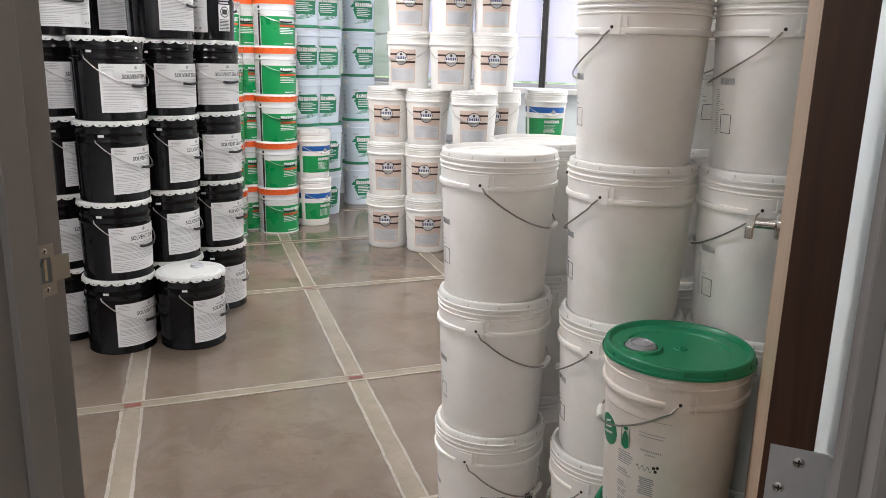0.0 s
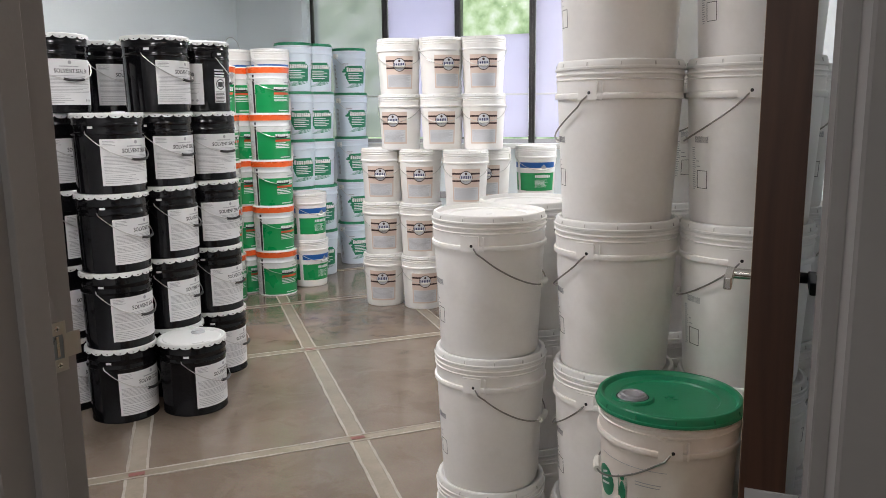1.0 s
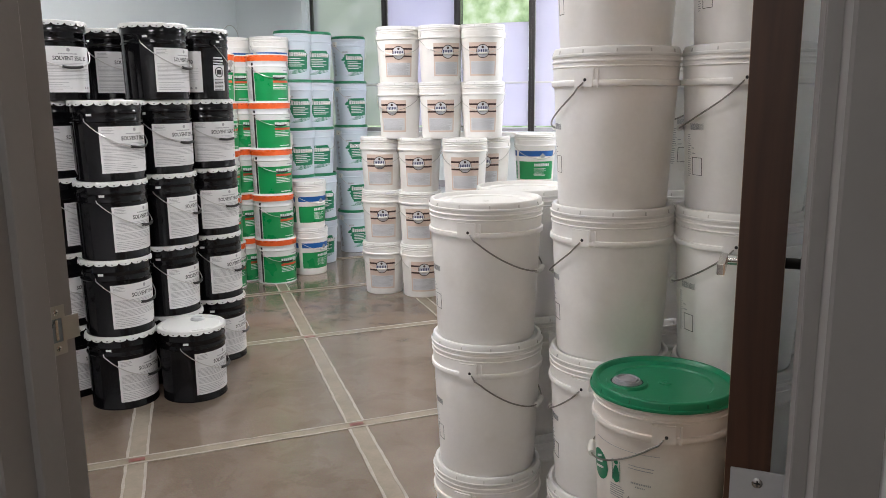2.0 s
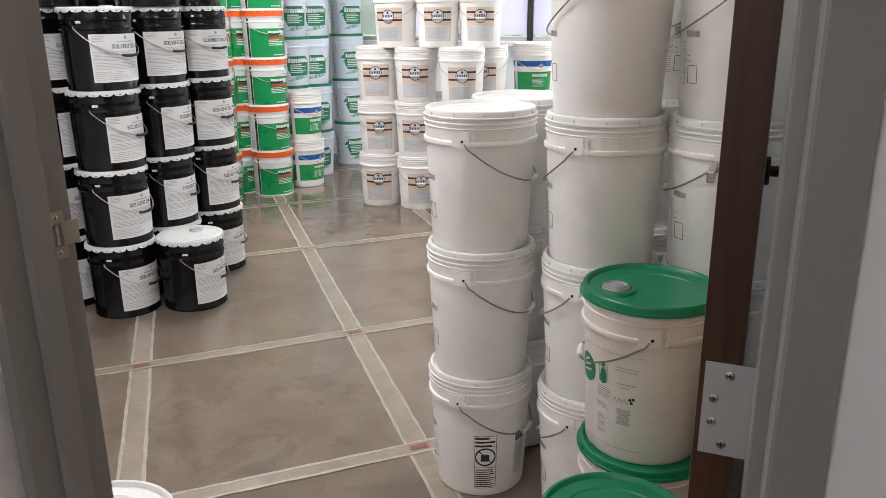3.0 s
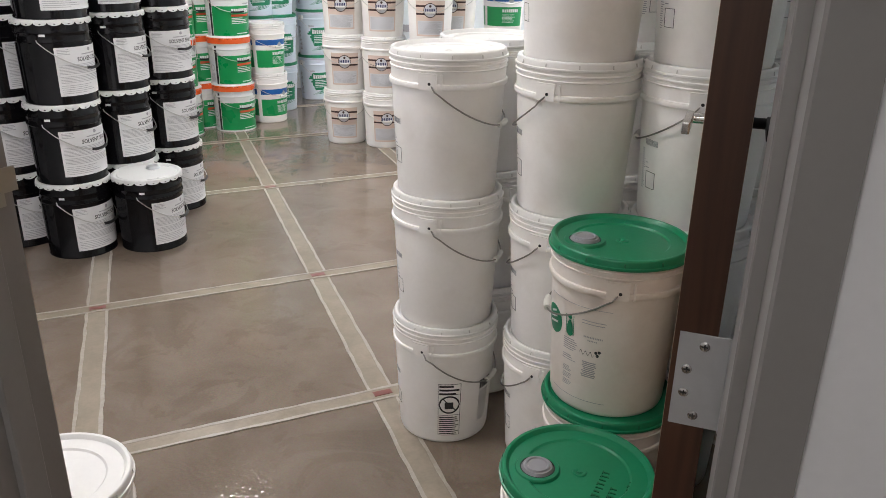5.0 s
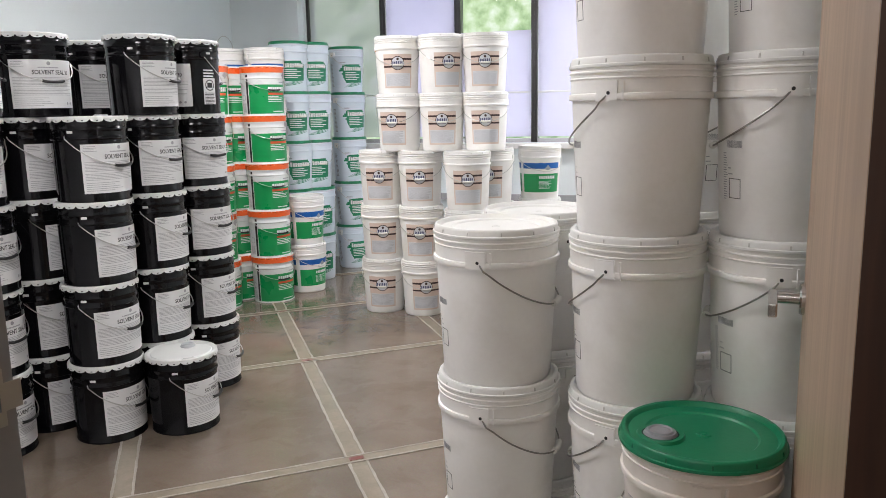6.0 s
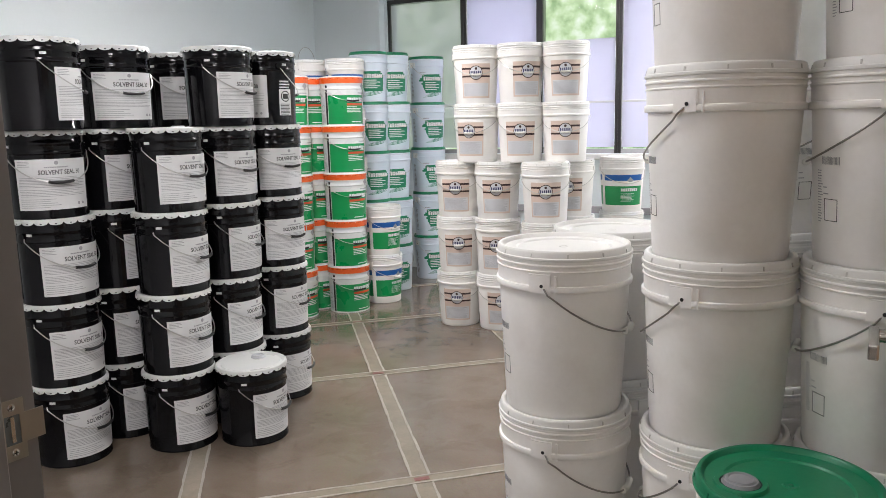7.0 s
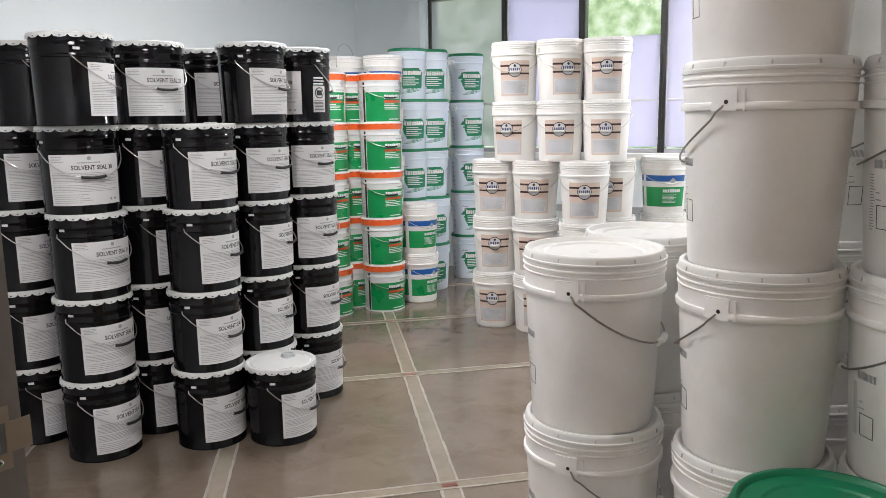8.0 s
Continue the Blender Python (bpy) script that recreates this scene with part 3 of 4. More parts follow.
def plastic_shell(name, material, parent, h=HP):
    """Body with a bead under the lid, a plain neck, and a belt with a flange at its foot."""
    k = h - HP
    pr = [(0, h - 0.012), (0.144, h - 0.012), (0.1502, h - 0.0135), (0.1502, h - 0.0205), (0.1526, h - 0.0215), (0.1532, h - 0.0235), (0.1526, h - 0.0255), (0.1500, h - 0.0268), (0.1492, h - 0.0335),
          (0.1518, h - 0.0345), (0.1522, h - 0.036), (0.1515, h - 0.0375), (0.1496, h - 0.0385), (0.1488, h - 0.066), (0.1528, h - 0.0675), (0.1536, h - 0.069), (0.1532, h - 0.0785), (0.1524, h - 0.080), (0.1462, h - 0.0808),
          (0.1455, 0.27 + k), (0.1320, 0.012), (0.1300, 0.004), (0.1275, 0.001), (0.124, 0.0), (0, 0.004)]
    return part(name, lathe(pr, 72), material, parent)


def plastic_lid(material, parent, h=HP, r=0.1525, name="lid", deep=0.013):
    """Snap lid: rounded rim, sunk middle, a stepped skirt with a flared foot and moulded tear notches."""
    z = h + 0.009
    pr = [(0, z - deep), (0.0085, z - deep), (0.0095, z - deep + 0.0008), (0.0105, z - deep), (0.104, z - deep), (0.108, z - deep + 0.0035), (r - 0.0185, z - deep + 0.0035), (r - 0.0145, z - 0.0028), (r - 0.0125, z - 0.0006), (r - 0.010, z),
          (r - 0.0065, z - 0.0003), (r - 0.0045, z - 0.002), (r - 0.0035, z - 0.005), (r - 0.0015, z - 0.0155), (r + 0.0012, z - 0.0165), (r + 0.0018, z - 0.0185), (r + 0.001, z - 0.0225), (r - 0.001, z - 0.0232), (r - 0.005, z - 0.0232), (r - 0.006, z - 0.019)]
    lid = part(name, lathe(pr, 72), material, parent)
    # notches are slim bars in a darker tone than the lid
    b = bmesh.new()
    for i in range(12):
        a = 30 * i + 9
        skin(b, lambda zz: r - 0.0035 + (z - 0.005 - zz) * 0.19, a - 0.55, a + 0.55, z - 0.0145, z - 0.0065, 0.0016, 1, 0.002)
    part("tear_notch", b, material + "_notch", lid, smooth=False)
    return lid


def spout(parent, x, y, z, cap="cap_grey", r=0.031):
    b = lathe([(0, 0.010), (r * 0.62, 0.010), (r * 0.68, 0.0125), (r * 0.78, 0.0125), (r * 0.84, 0.009), (r * 0.95, 0.009), (r, 0.006), (r * 1.08, 0.002), (r * 1.14, -0.002)], 36)
    s = part("spout_cap", b, cap, parent, "grey screw spout cap")
    s.matrix_basis = pose(x, y, z)
    g = part("gasket", lathe([(r * 1.06, 0.0035), (r * 1.10, 0.0042), (r * 1.16, 0.0035), (r * 1.17, -0.002)], 36), "hole", parent)
    g.matrix_basis = pose(x, y, z)
    return s


def plastic_handle(t, mid, drop, h=HP, wire="dark_wire", white_grip=True, z_ear=None, up=False):
    z = z_ear or h - 0.066
    shell = "white_hdpe" if wire != "cream" else "cream_hdpe"
    for a in (mid - 90, mid + 90):
        # the ear is a tall boss in the belt, with a plain gap and a stop rib beside it
        part("ear", skin(bmesh.new(), lambda zz: 0.1480, a - 11, a + 7, h - 0.0815, h - 0.041, 0.0060, 8, 0.0072), shell, t)
        part("rib", skin(bmesh.new(), lambda zz: 0.1480, a + 10.5, a + 12.0, h - 0.0825, h - 0.043, 0.0064, 1, 0.0076), shell, t, smooth=False)
        part("pivot", disc_skin(bmesh.new(), lambda zz: 0.1480, a, z, 0.0036, 0.152, 0.0068), "hole", t)
    b, pts = bail(lambda zz: max(plastic_rad(zz), 0.1535 if zz > h - 0.085 else plastic_rad(zz)), mid, drop, z, 0.007, 0.0021)
    if up:
        b.free()
        pts = []
        for i in range(33):
            a, q = radians(mid - 90), math.pi * i / 32
            r = 0.157 * math.cos(q)
            pts.append((r * math.sin(a), -r * math.cos(a), z + 0.175 * math.sin(q) ** 0.7))
        b = tube(bmesh.new(), pts, 0.0021)
    part("wire_handle", b, "dark_wire" if wire == "cream" else wire, t)
    if white_grip and not up:
        part("grip", grip(pts, 0.0075, 2), "grip_white", t)


def white_pail(mid_handle, mid_text, drop=0.115, warning=None):
    """White pail: mark and data box at one angle, wire handle at another."""
    t = root("white_pail", "white plastic pail with lid and wire handle, small black print", "pail", "white pails")
    plastic_shell("body", "white_hdpe", t)
    plastic_lid("white_lid", t)
    plastic_handle(t, mid_handle, drop)
    rng = random.Random(3)
    lab = part("print", blocks_skin(bmesh.new(), plastic_rad, mid_text - 11, mid_text + 8, 0.191, 0.206, 16, 0.0011, rng, 0.42), "ink_grey", t, smooth=False)
    b = bmesh.new()
    for z in (0.128, 0.088):
        skin(b, plastic_rad, mid_text - 8, mid_text + 6, z - 0.0012, z, 0.001, 4, 0.0005)
    for a in (mid_text - 8, mid_text + 5.5):
        skin(b, plastic_rad, a, a + 0.5, 0.0868, 0.128, 0.001, 1, 0.0005)
    part("data_box", b, "ink", lab, smooth=False)
    b = bmesh.new()
    lines_skin(b, plastic_rad, mid_text - 17, mid_text - 10, 0.18, 0.085, 20, 0.0016, 0.001, rng, 0.4)
    lines_skin(b, plastic_rad, mid_text - 9, mid_text - 3, 0.15, 0.138, 2, 0.002, 0.001, rng, 0.4)
    part("small_print", b, "ink_grey", lab, smooth=False)
    if warning is not None:
        warning_panel(t, plastic_rad, warning, 0.03, 0.205)
        b = blocks_skin(bmesh.new(), plastic_rad, warning + 40, warning + 62, 0.165, 0.195, 5, 0.0011, rng)
        lines_skin(b, plastic_rad, warning + 40, warning + 60, 0.155, 0.06, 11, 0.003, 0.001, rng, 0.3)
        part("side_print", b, "ink", t, smooth=False)
    return t


def warning_panel(t, rad, a, z0, z1):
    half = 13.5
    b = bmesh.new()
    for z in (z0, z0 + (z1 - z0) * 0.40, z0 + (z1 - z0) * 0.80, z1):
        skin(b, rad, a - half, a + half, z - 0.0012, z, 0.001, 5, 0.0005)
    for q in (a - half, a + half - 0.5):
        skin(b, rad, q, q + 0.5, z0, z1, 0.001, 1, 0.0005)
    p = part("warning_panel", b, "ink", t, "black printed warning panel", smooth=False)
    rng = random.Random(9)
    b = bmesh.new()
    lines_skin(b, rad, a - half + 1.5, a + half - 1.5, z0 + (z1 - z0) * 0.36, z0 + 0.006, 9, 0.003, 0.0011, rng, 0.2)
    lines_skin(b, rad, a - half + 1.5, a + half - 1.5, z1 - 0.005, z1 - (z1 - z0) * 0.17, 3, 0.006, 0.0011, rng, 0.5)
    part("small_print", b, "ink", p, smooth=False)
    b = disc_skin(bmesh.new(), rad, a, z0 + (z1 - z0) * 0.60, 0.030, rad(0.1), 0.0012, 0.0255)
    skin(b, rad, a - 8.0, a + 8.0, lambda s: z0 + (z1 - z0) * 0.60 + 0.019 - 0.041 * s, lambda s: z0 + (z1 - z0) * 0.60 + 0.0235 - 0.041 * s, 0.0013, 6)
    skin(b, rad, a - 5.5, a + 4.6, z0 + (z1 - z0) * 0.60 - 0.014, z0 + (z1 - z0) * 0.60 + 0.008, 0.0010, 4)
    part("symbol", b, "ink", p, "struck-out round warning sign", smooth=False)


def steel_rad(z):
    return 0.1395 + 0.0045 * min(max(z / 0.3, 0), 1)


def steel_body(material, t, h=HM):
    pr = [(0, h - 0.006), (0.143, h - 0.006), (0.1445, h - 0.02), (0.1445, h - 0.042), (0.147, h - 0.046), (0.147, h - 0.052), (0.1445, h - 0.056), (0.1445, h - 0.078),
          (0.147, h - 0.082), (0.147, h - 0.088), (0.144, h - 0.092), (0.1395, 0.012), (0.1415, 0.008), (0.1415, 0.002), (0.139, 0), (0.136, 0.004), (0, 0.006)]
    b = lathe(pr, 72)
    for v in b.verts:          # faint upright ripples in the rolled sheet
        if 0.02 < v.co.z < h - 0.095 or v.co.z == 0.012:
            a = math.atan2(v.co.x, -v.co.y)
            k = 1 + 0.0022 * math.sin(13 * a) + 0.0015 * math.sin(23 * a + 1)
            v.co.x, v.co.y = v.co.x * k, v.co.y * k
    return part("body", b, material, t)


def lug_lid(t, h=HM, material="white_metal", lugs=18, skirt=None):
    """Crimped steel lid with rounded lugs round its edge."""
    z = h + 0.003
    b = lathe([(0, z - 0.006), (0.118, z - 0.006), (0.124, z - 0.004), (0.128, z - 0.008), (0.133, z - 0.004), (0.139, z), (0.1455, z), (0.149, z - 0.003), (0.150, z - 0.008), (0.1495, z - 0.011)], 72)
    lid = part("lid", b, material, t)
    b = bmesh.new()
    step = 360 / lugs
    scallop = lambda s: z - 0.0115 - 0.0115 * math.sqrt(max(1 - (2 * ((s * lugs) % 1.0) - 1) ** 2, 0))
    skin(b, lambda zz: 0.1485 + (z - zz) * 0.06, 0, 360, scallop, z - 0.0095, 0.0015, 9 * lugs, 0.0016)
    part("lug_ring", b, skirt or material, lid, smooth=False)
    b = bmesh.new()
    for i in range(lugs):
        a = (i + 0.5) * step
        skin(b, lambda zz: 0.1486 + (z - zz) * 0.06, a - 1.3, a + 1.3, z - 0.0185, z - 0.0150, 0.0022, 2, 0.0006)
    part("lug_slot", b, "hole", lid, smooth=False)
    s = part("spout_cap", lathe([(0, 0.006), (0.019, 0.006), (0.021, 0.010), (0.026, 0.010), (0.028, 0.005), (0.031, 0.003), (0.032, -0.002)], 32), "hinge", lid, "grey metal spout cap")
    s.matrix_basis = pose(0.075, 0.012, z - 0.004)
    return lid


def steel_handle(t, mid, drop, wire="wire", h=HM, tag=True):
    z = h - 0.066
    for a in (mid - 90, mid + 90):
        part("ear", disc_skin(bmesh.new(), lambda zz: 0.145, a, z, 0.013, 0.145, 0.006), "black" if wire == "wire" else "ev_white", t)
    b, pts = bail(lambda zz: max(steel_rad(zz), 0.1465 if zz > h - 0.09 else 0), mid, drop, z, 0.006, 0.0022, 0.006)
    part("wire_handle", b, "wire", t)
    part("grip", grip(pts, 0.0062, 3), "grip_black", t)


def black_pail(label_mid, handle_mid, back=False):
    t = root("black_steel_pail", "glossy black steel pail, white lug lid, white paper label", "pail", "black pails")
    steel_body("black", t)
    lug_lid(t)
    steel_handle(t, handle_mid, 0.135)
    rng = random.Random(7)
    part("tag", skin(bmesh.new(), lambda z: 0.1445, handle_mid - 82, handle_mid - 73, 0.281, 0.294, 0.0012, 3), "paper", t, "small white sticker", smooth=False)
    m = label_mid
    a0, a1 = m - 57, m + 57
    lab = part("label", skin(bmesh.new(), steel_rad, a0, a1, 0.036, 0.236, 0.0010), "paper", t, "white paper label with black print")
    part("title", word_skin("SOLVENT SEAL 30", steel_rad, m + 9, 0.176, 0.0175, 0.160, 0.0015, 0.02), "ink", lab, smooth=False)
    b = bmesh.new()
    lines_skin(b, steel_rad, a0 + 4, a0 + 24, 0.228, 0.209, 4, 0.0022, 0.0014, rng, 0.4)
    lines_skin(b, steel_rad, a0 + 4, a1 - 5, 0.164, 0.128, 7, 0.0019, 0.0014, rng, 0.3)
    lines_skin(b, steel_rad, a0 + 4, a1 - 5, 0.117, 0.092, 5, 0.0019, 0.0014, rng, 0.3)
    lines_skin(b, steel_rad, a0 + 4, a1 - 40, 0.080, 0.048, 5, 0.0019, 0.0014, rng, 0.4)
    part("small_print", b, "print_pale", lab, smooth=False)
    b = bmesh.new()
    disc_skin(b, steel_rad, m + 3, 0.221, 0.0075, 0.142, 0.0015)
    blocks_skin(b, steel_rad, m - 14, m + 20, 0.2015, 0.2065, 14, 0.0014, rng)
    for k in range(2):
        disc_skin(b, steel_rad, a1 - 22 + 9 * k, 0.056, 0.0055, 0.142, 0.0014)
    part("emblem", b, "ink_grey", lab, smooth=False)
    if back:
        p = part("warning_label", skin(bmesh.new(), steel_rad, m + 79, m + 107, 0.045, 0.170, 0.001), "paper", t, "white warning label")
        b = bmesh.new()
        disc_skin(b, steel_rad, m + 93, 0.136, 0.026, 0.142, 0.0014, 0.0215)
        skin(b, steel_rad, m + 87, m + 99, 0.124, 0.148, 0.0014, 4)
        lines_skin(b, steel_rad, m + 81, m + 105, 0.100, 0.052, 8, 0.003, 0.0014, rng, 0.2)
        part("symbol", b, "ink", p, smooth=False)
        part("warning_words", lines_skin(bmesh.new(), steel_rad, m + 80, m + 106, 0.210, 0.182, 3, 0.007, 0.0012, rng, 0.2), "paper", t, smooth=False)
    return t


def green_steel_pail(label_mid, sticker=False):
    t = root("green_steel_pail", "white steel pail with green label, orange band, lug lid", "pail", "green pails")
    steel_body("ev_white", t)
    lug_lid(t, HM, "white_metal", 18, "ev_orange")
    rng = random.Random(11)
    up = lambda z: 0.1475
    part("band", skin(bmesh.new(), up, -180, 180, 0.298, 0.331, 0.0008, 60), "ev_orange", t, "orange band under the lid")
    steel_handle(t, label_mid + 8, 0.105, "white")
    a0, a1 = label_mid - 62, label_mid + 62
    lab = part("label", skin(bmesh.new(), steel_rad, a0, a1, 0.012, 0.215, 0.0010), "ev_green", t, "green printed panel")
    part("title", blocks_skin(bmesh.new(), steel_rad, label_mid - 8, label_mid + 52, 0.168, 0.199, 9, 0.0015, rng), "paper", lab, smooth=False)
    part("bar", skin(bmesh.new(), steel_rad, label_mid - 8, label_mid + 52, 0.142, 0.158, 0.0015), "ev_red", lab, smooth=False)
    b = bmesh.new()
    lines_skin(b, steel_rad, label_mid - 8, label_mid + 46, 0.135, 0.100, 4, 0.005, 0.0015, rng, 0.5)
    lines_skin(b, steel_rad, label_mid + 5, label_mid + 46, 0.030, 0.030, 1, 0.006, 0.0015, rng, 0.1)
    part("small_print", b, "paper", lab, smooth=False)
    part("seam_strip", skin(bmesh.new(), steel_rad, a0 - 9, a0 - 2, 0.010, 0.285, 0.0012, 3), "hole", t, "dark side seam", smooth=False)
    side = part("side_panel", skin(bmesh.new(), steel_rad, a0 - 34, a0 - 10, 0.02, 0.205, 0.0010), "grey_panel", t, "grey panel of small print")
    b = bmesh.new()
    disc_skin(b, steel_rad, a0 - 22, 0.125, 0.022, 0.142, 0.0015, 0.0185)
    lines_skin(b, steel_rad, a0 - 32, a0 - 12, 0.085, 0.03, 12, 0.002, 0.0014, rng, 0.2)
    part("symbol", b, "ink_grey", side, smooth=False)
    dia = lambda s: 0.025 * (1 - abs(2 * s - 1))
    b = skin(bmesh.new(), up, label_mid + 38, label_mid + 58, lambda s: 0.278 - dia(s) - 0.0003, lambda s: 0.278 + dia(s) + 0.0003, 0.0022, 12)
    part("diamond", b, "ink_grey", t, "dark diamond mark", smooth=False)
    part("caption", blocks_skin(bmesh.new(), steel_rad, label_mid + 28, label_mid + 60, 0.226, 0.234, 12, 0.0012, rng), "ink_grey", t, smooth=False)
    if sticker:
        part("sticker", skin(bmesh.new(), up, label_mid + 10, label_mid + 20, 0.300, 0.318, 0.0018, 4), "yellow", t, "yellow sticker", smooth=False)
    return t


def brush_pail(label_mid):
    """White pail, green lid, green brush-stroke print."""
    t = root("green_lid_pail", "white plastic pail with green lid and green brushed print", "pail", "green lid pails")
    plastic_shell("body", "voc_body", t, 0.385)
    plastic_lid("green_lid", t, 0.385)
    plastic_handle(t, label_mid + 20, 0.12, 0.385, "wire")
    rng = random.Random(5)
    b = bmesh.new()
    for k in range(11):          # ragged horizontal strokes that close into one field
        z0 = 0.090 + 0.0138 * k
        start = label_mid - 40 + 9 * abs(k - 7) ** 0.5 - rng.uniform(0, 9)
        skin(b, plastic_rad, start, label_mid + 46 - max(k - 8, 0) * 6, lambda q: z0 - 0.004 * (1 - q), lambda q: z0 + 0.0148 - 0.003 * (1 - q), 0.001 + 0.00002 * (k % 2), 12)
    lab = part("brush_print", b, "voc_green", t, "green brush-stroke print")
    for k in range(4):
        b = skin(bmesh.new(), plastic_rad, label_mid - 32 + 7 * k, label_mid + 44 - 3 * k, lambda q: 0.050 + 0.009 * k + 0.030 * q * q, lambda q: 0.0515 + 0.009 * k + 0.030 * q * q + 0.006 * q * (1 - q) * 2, 0.0012, 14)
        part("swoosh", b, "voc_green", lab, smooth=False)
    part("title", blocks_skin(bmesh.new(), plastic_rad, label_mid - 28, label_mid + 42, 0.190, 0.222, 9, 0.0015, rng), "paper", lab, smooth=False)
    part("small_print", lines_skin(bmesh.new(), plastic_rad, label_mid - 22, label_mid + 36, 0.176, 0.118, 5, 0.006, 0.0015, rng, 0.4), "paper", lab, smooth=False)
    b = bmesh.new()
    blocks_skin(b, plastic_rad, label_mid - 40, label_mid - 20, 0.252, 0.262, 6, 0.0012, rng)
    lines_skin(b, plastic_rad, label_mid - 84, label_mid - 70, 0.25, 0.06, 18, 0.006, 0.0012, rng, 0.3)
    part("side_print", b, "ink_grey", t, smooth=False)
    return t


def blue_green_pail(label_mid, up=False):
    t = root("blue_band_pail", "white plastic pail with blue band and green printed panel", "pail", "blue band pails")
    plastic_shell("body", "white_hdpe", t)
    plastic_lid("white_lid", t)
    plastic_handle(t, label_mid + 15, 0.10, HP, "wire", up=up)
    rng = random.Random(6)
    for k, (a0, a1) in enumerate(((-100, -68), (-55, 62))):
        lab = part("blue_band", skin(bmesh.new(), plastic_rad, label_mid + a0, label_mid + a1, 0.222, 0.262, 0.001), "blue", t, "blue printed band")
        g = part("green_panel", skin(bmesh.new(), plastic_rad, label_mid + a0, label_mid + a1, 0.055, 0.185, 0.001), "ev_green", t, "green printed panel")
        if k:
            part("title", blocks_skin(bmesh.new(), plastic_rad, label_mid - 5, label_mid + 45, 0.150, 0.172, 8, 0.0015, rng), "paper", g, smooth=False)
            part("small_print", lines_skin(bmesh.new(), plastic_rad, label_mid - 5, label_mid + 40, 0.135, 0.085, 7, 0.003, 0.0015, rng, 0.4), "paper", g, smooth=False)
    dia = lambda s: 0.022 * (1 - abs(2 * s - 1))
    part("diamond", skin(bmesh.new(), plastic_rad, label_mid + 12, label_mid + 30, lambda s: 0.225 - dia(s) - 0.0003, lambda s: 0.225 + dia(s) + 0.0003, 0.002, 12), "ink_grey", t, "grey diamond mark", smooth=False)
    return t


def beige_label_pail(label_mid):
    h = 0.372
    t = root("beige_label_pail", "white plastic pail with beige label and brown stripes", "pail", "beige label pails")
    plastic_shell("body", "white_hdpe", t, h)
    plastic_lid("white_lid", t, h)
    plastic_handle(t, label_mid, 0.115, h, "wire")
    rng = random.Random(8)
    a0, a1 = label_mid - 39, label_mid + 39
    lab = part("label", skin(bmesh.new(), plastic_rad, a0, a1, 0.045, 0.262, 0.001), "beige", t, "beige paper label with brown stripes")
    for z0, z1 in ((0.224, 0.236), (0.176, 0.187)):
        part("stripe", skin(bmesh.new(), plastic_rad, a0, a1, z0, z1, 0.0014), "brown", lab, smooth=False)
    part("text_panel", skin(bmesh.new(), plastic_rad, a0 + 4, a1 - 4, 0.056, 0.140, 0.0014), "grey_panel", lab, smooth=False)
    part("small_print", lines_skin(bmesh.new(), plastic_rad, a0 + 6, a1 - 6, 0.134, 0.064, 12, 0.0018, 0.0018, rng, 0.2), "ink_grey", lab, smooth=False)
    part("roundel", disc_skin(bmesh.new(), plastic_rad, label_mid, 0.204, 0.042, 0.146, 0.0019), "grey_panel", lab, smooth=False)
    part("roundel_ring", disc_skin(bmesh.new(), plastic_rad, label_mid, 0.204, 0.0445, 0.146, 0.0023, 0.040), "brown", lab, smooth=False)
    b = blocks_skin(bmesh.new(), plastic_rad, label_mid - 14, label_mid + 14, 0.194, 0.216, 6, 0.0025, rng, 0.6)
    blocks_skin(b, plastic_rad, label_mid - 12, label_mid + 12, 0.182, 0.190, 10, 0.0025, rng)
    part("mark", b, "navy", lab, smooth=False)
    part("seal", disc_skin(bmesh.new(), plastic_rad, label_mid, 0.230, 0.008, 0.146, 0.0025), "brown", lab, smooth=False)
    return t


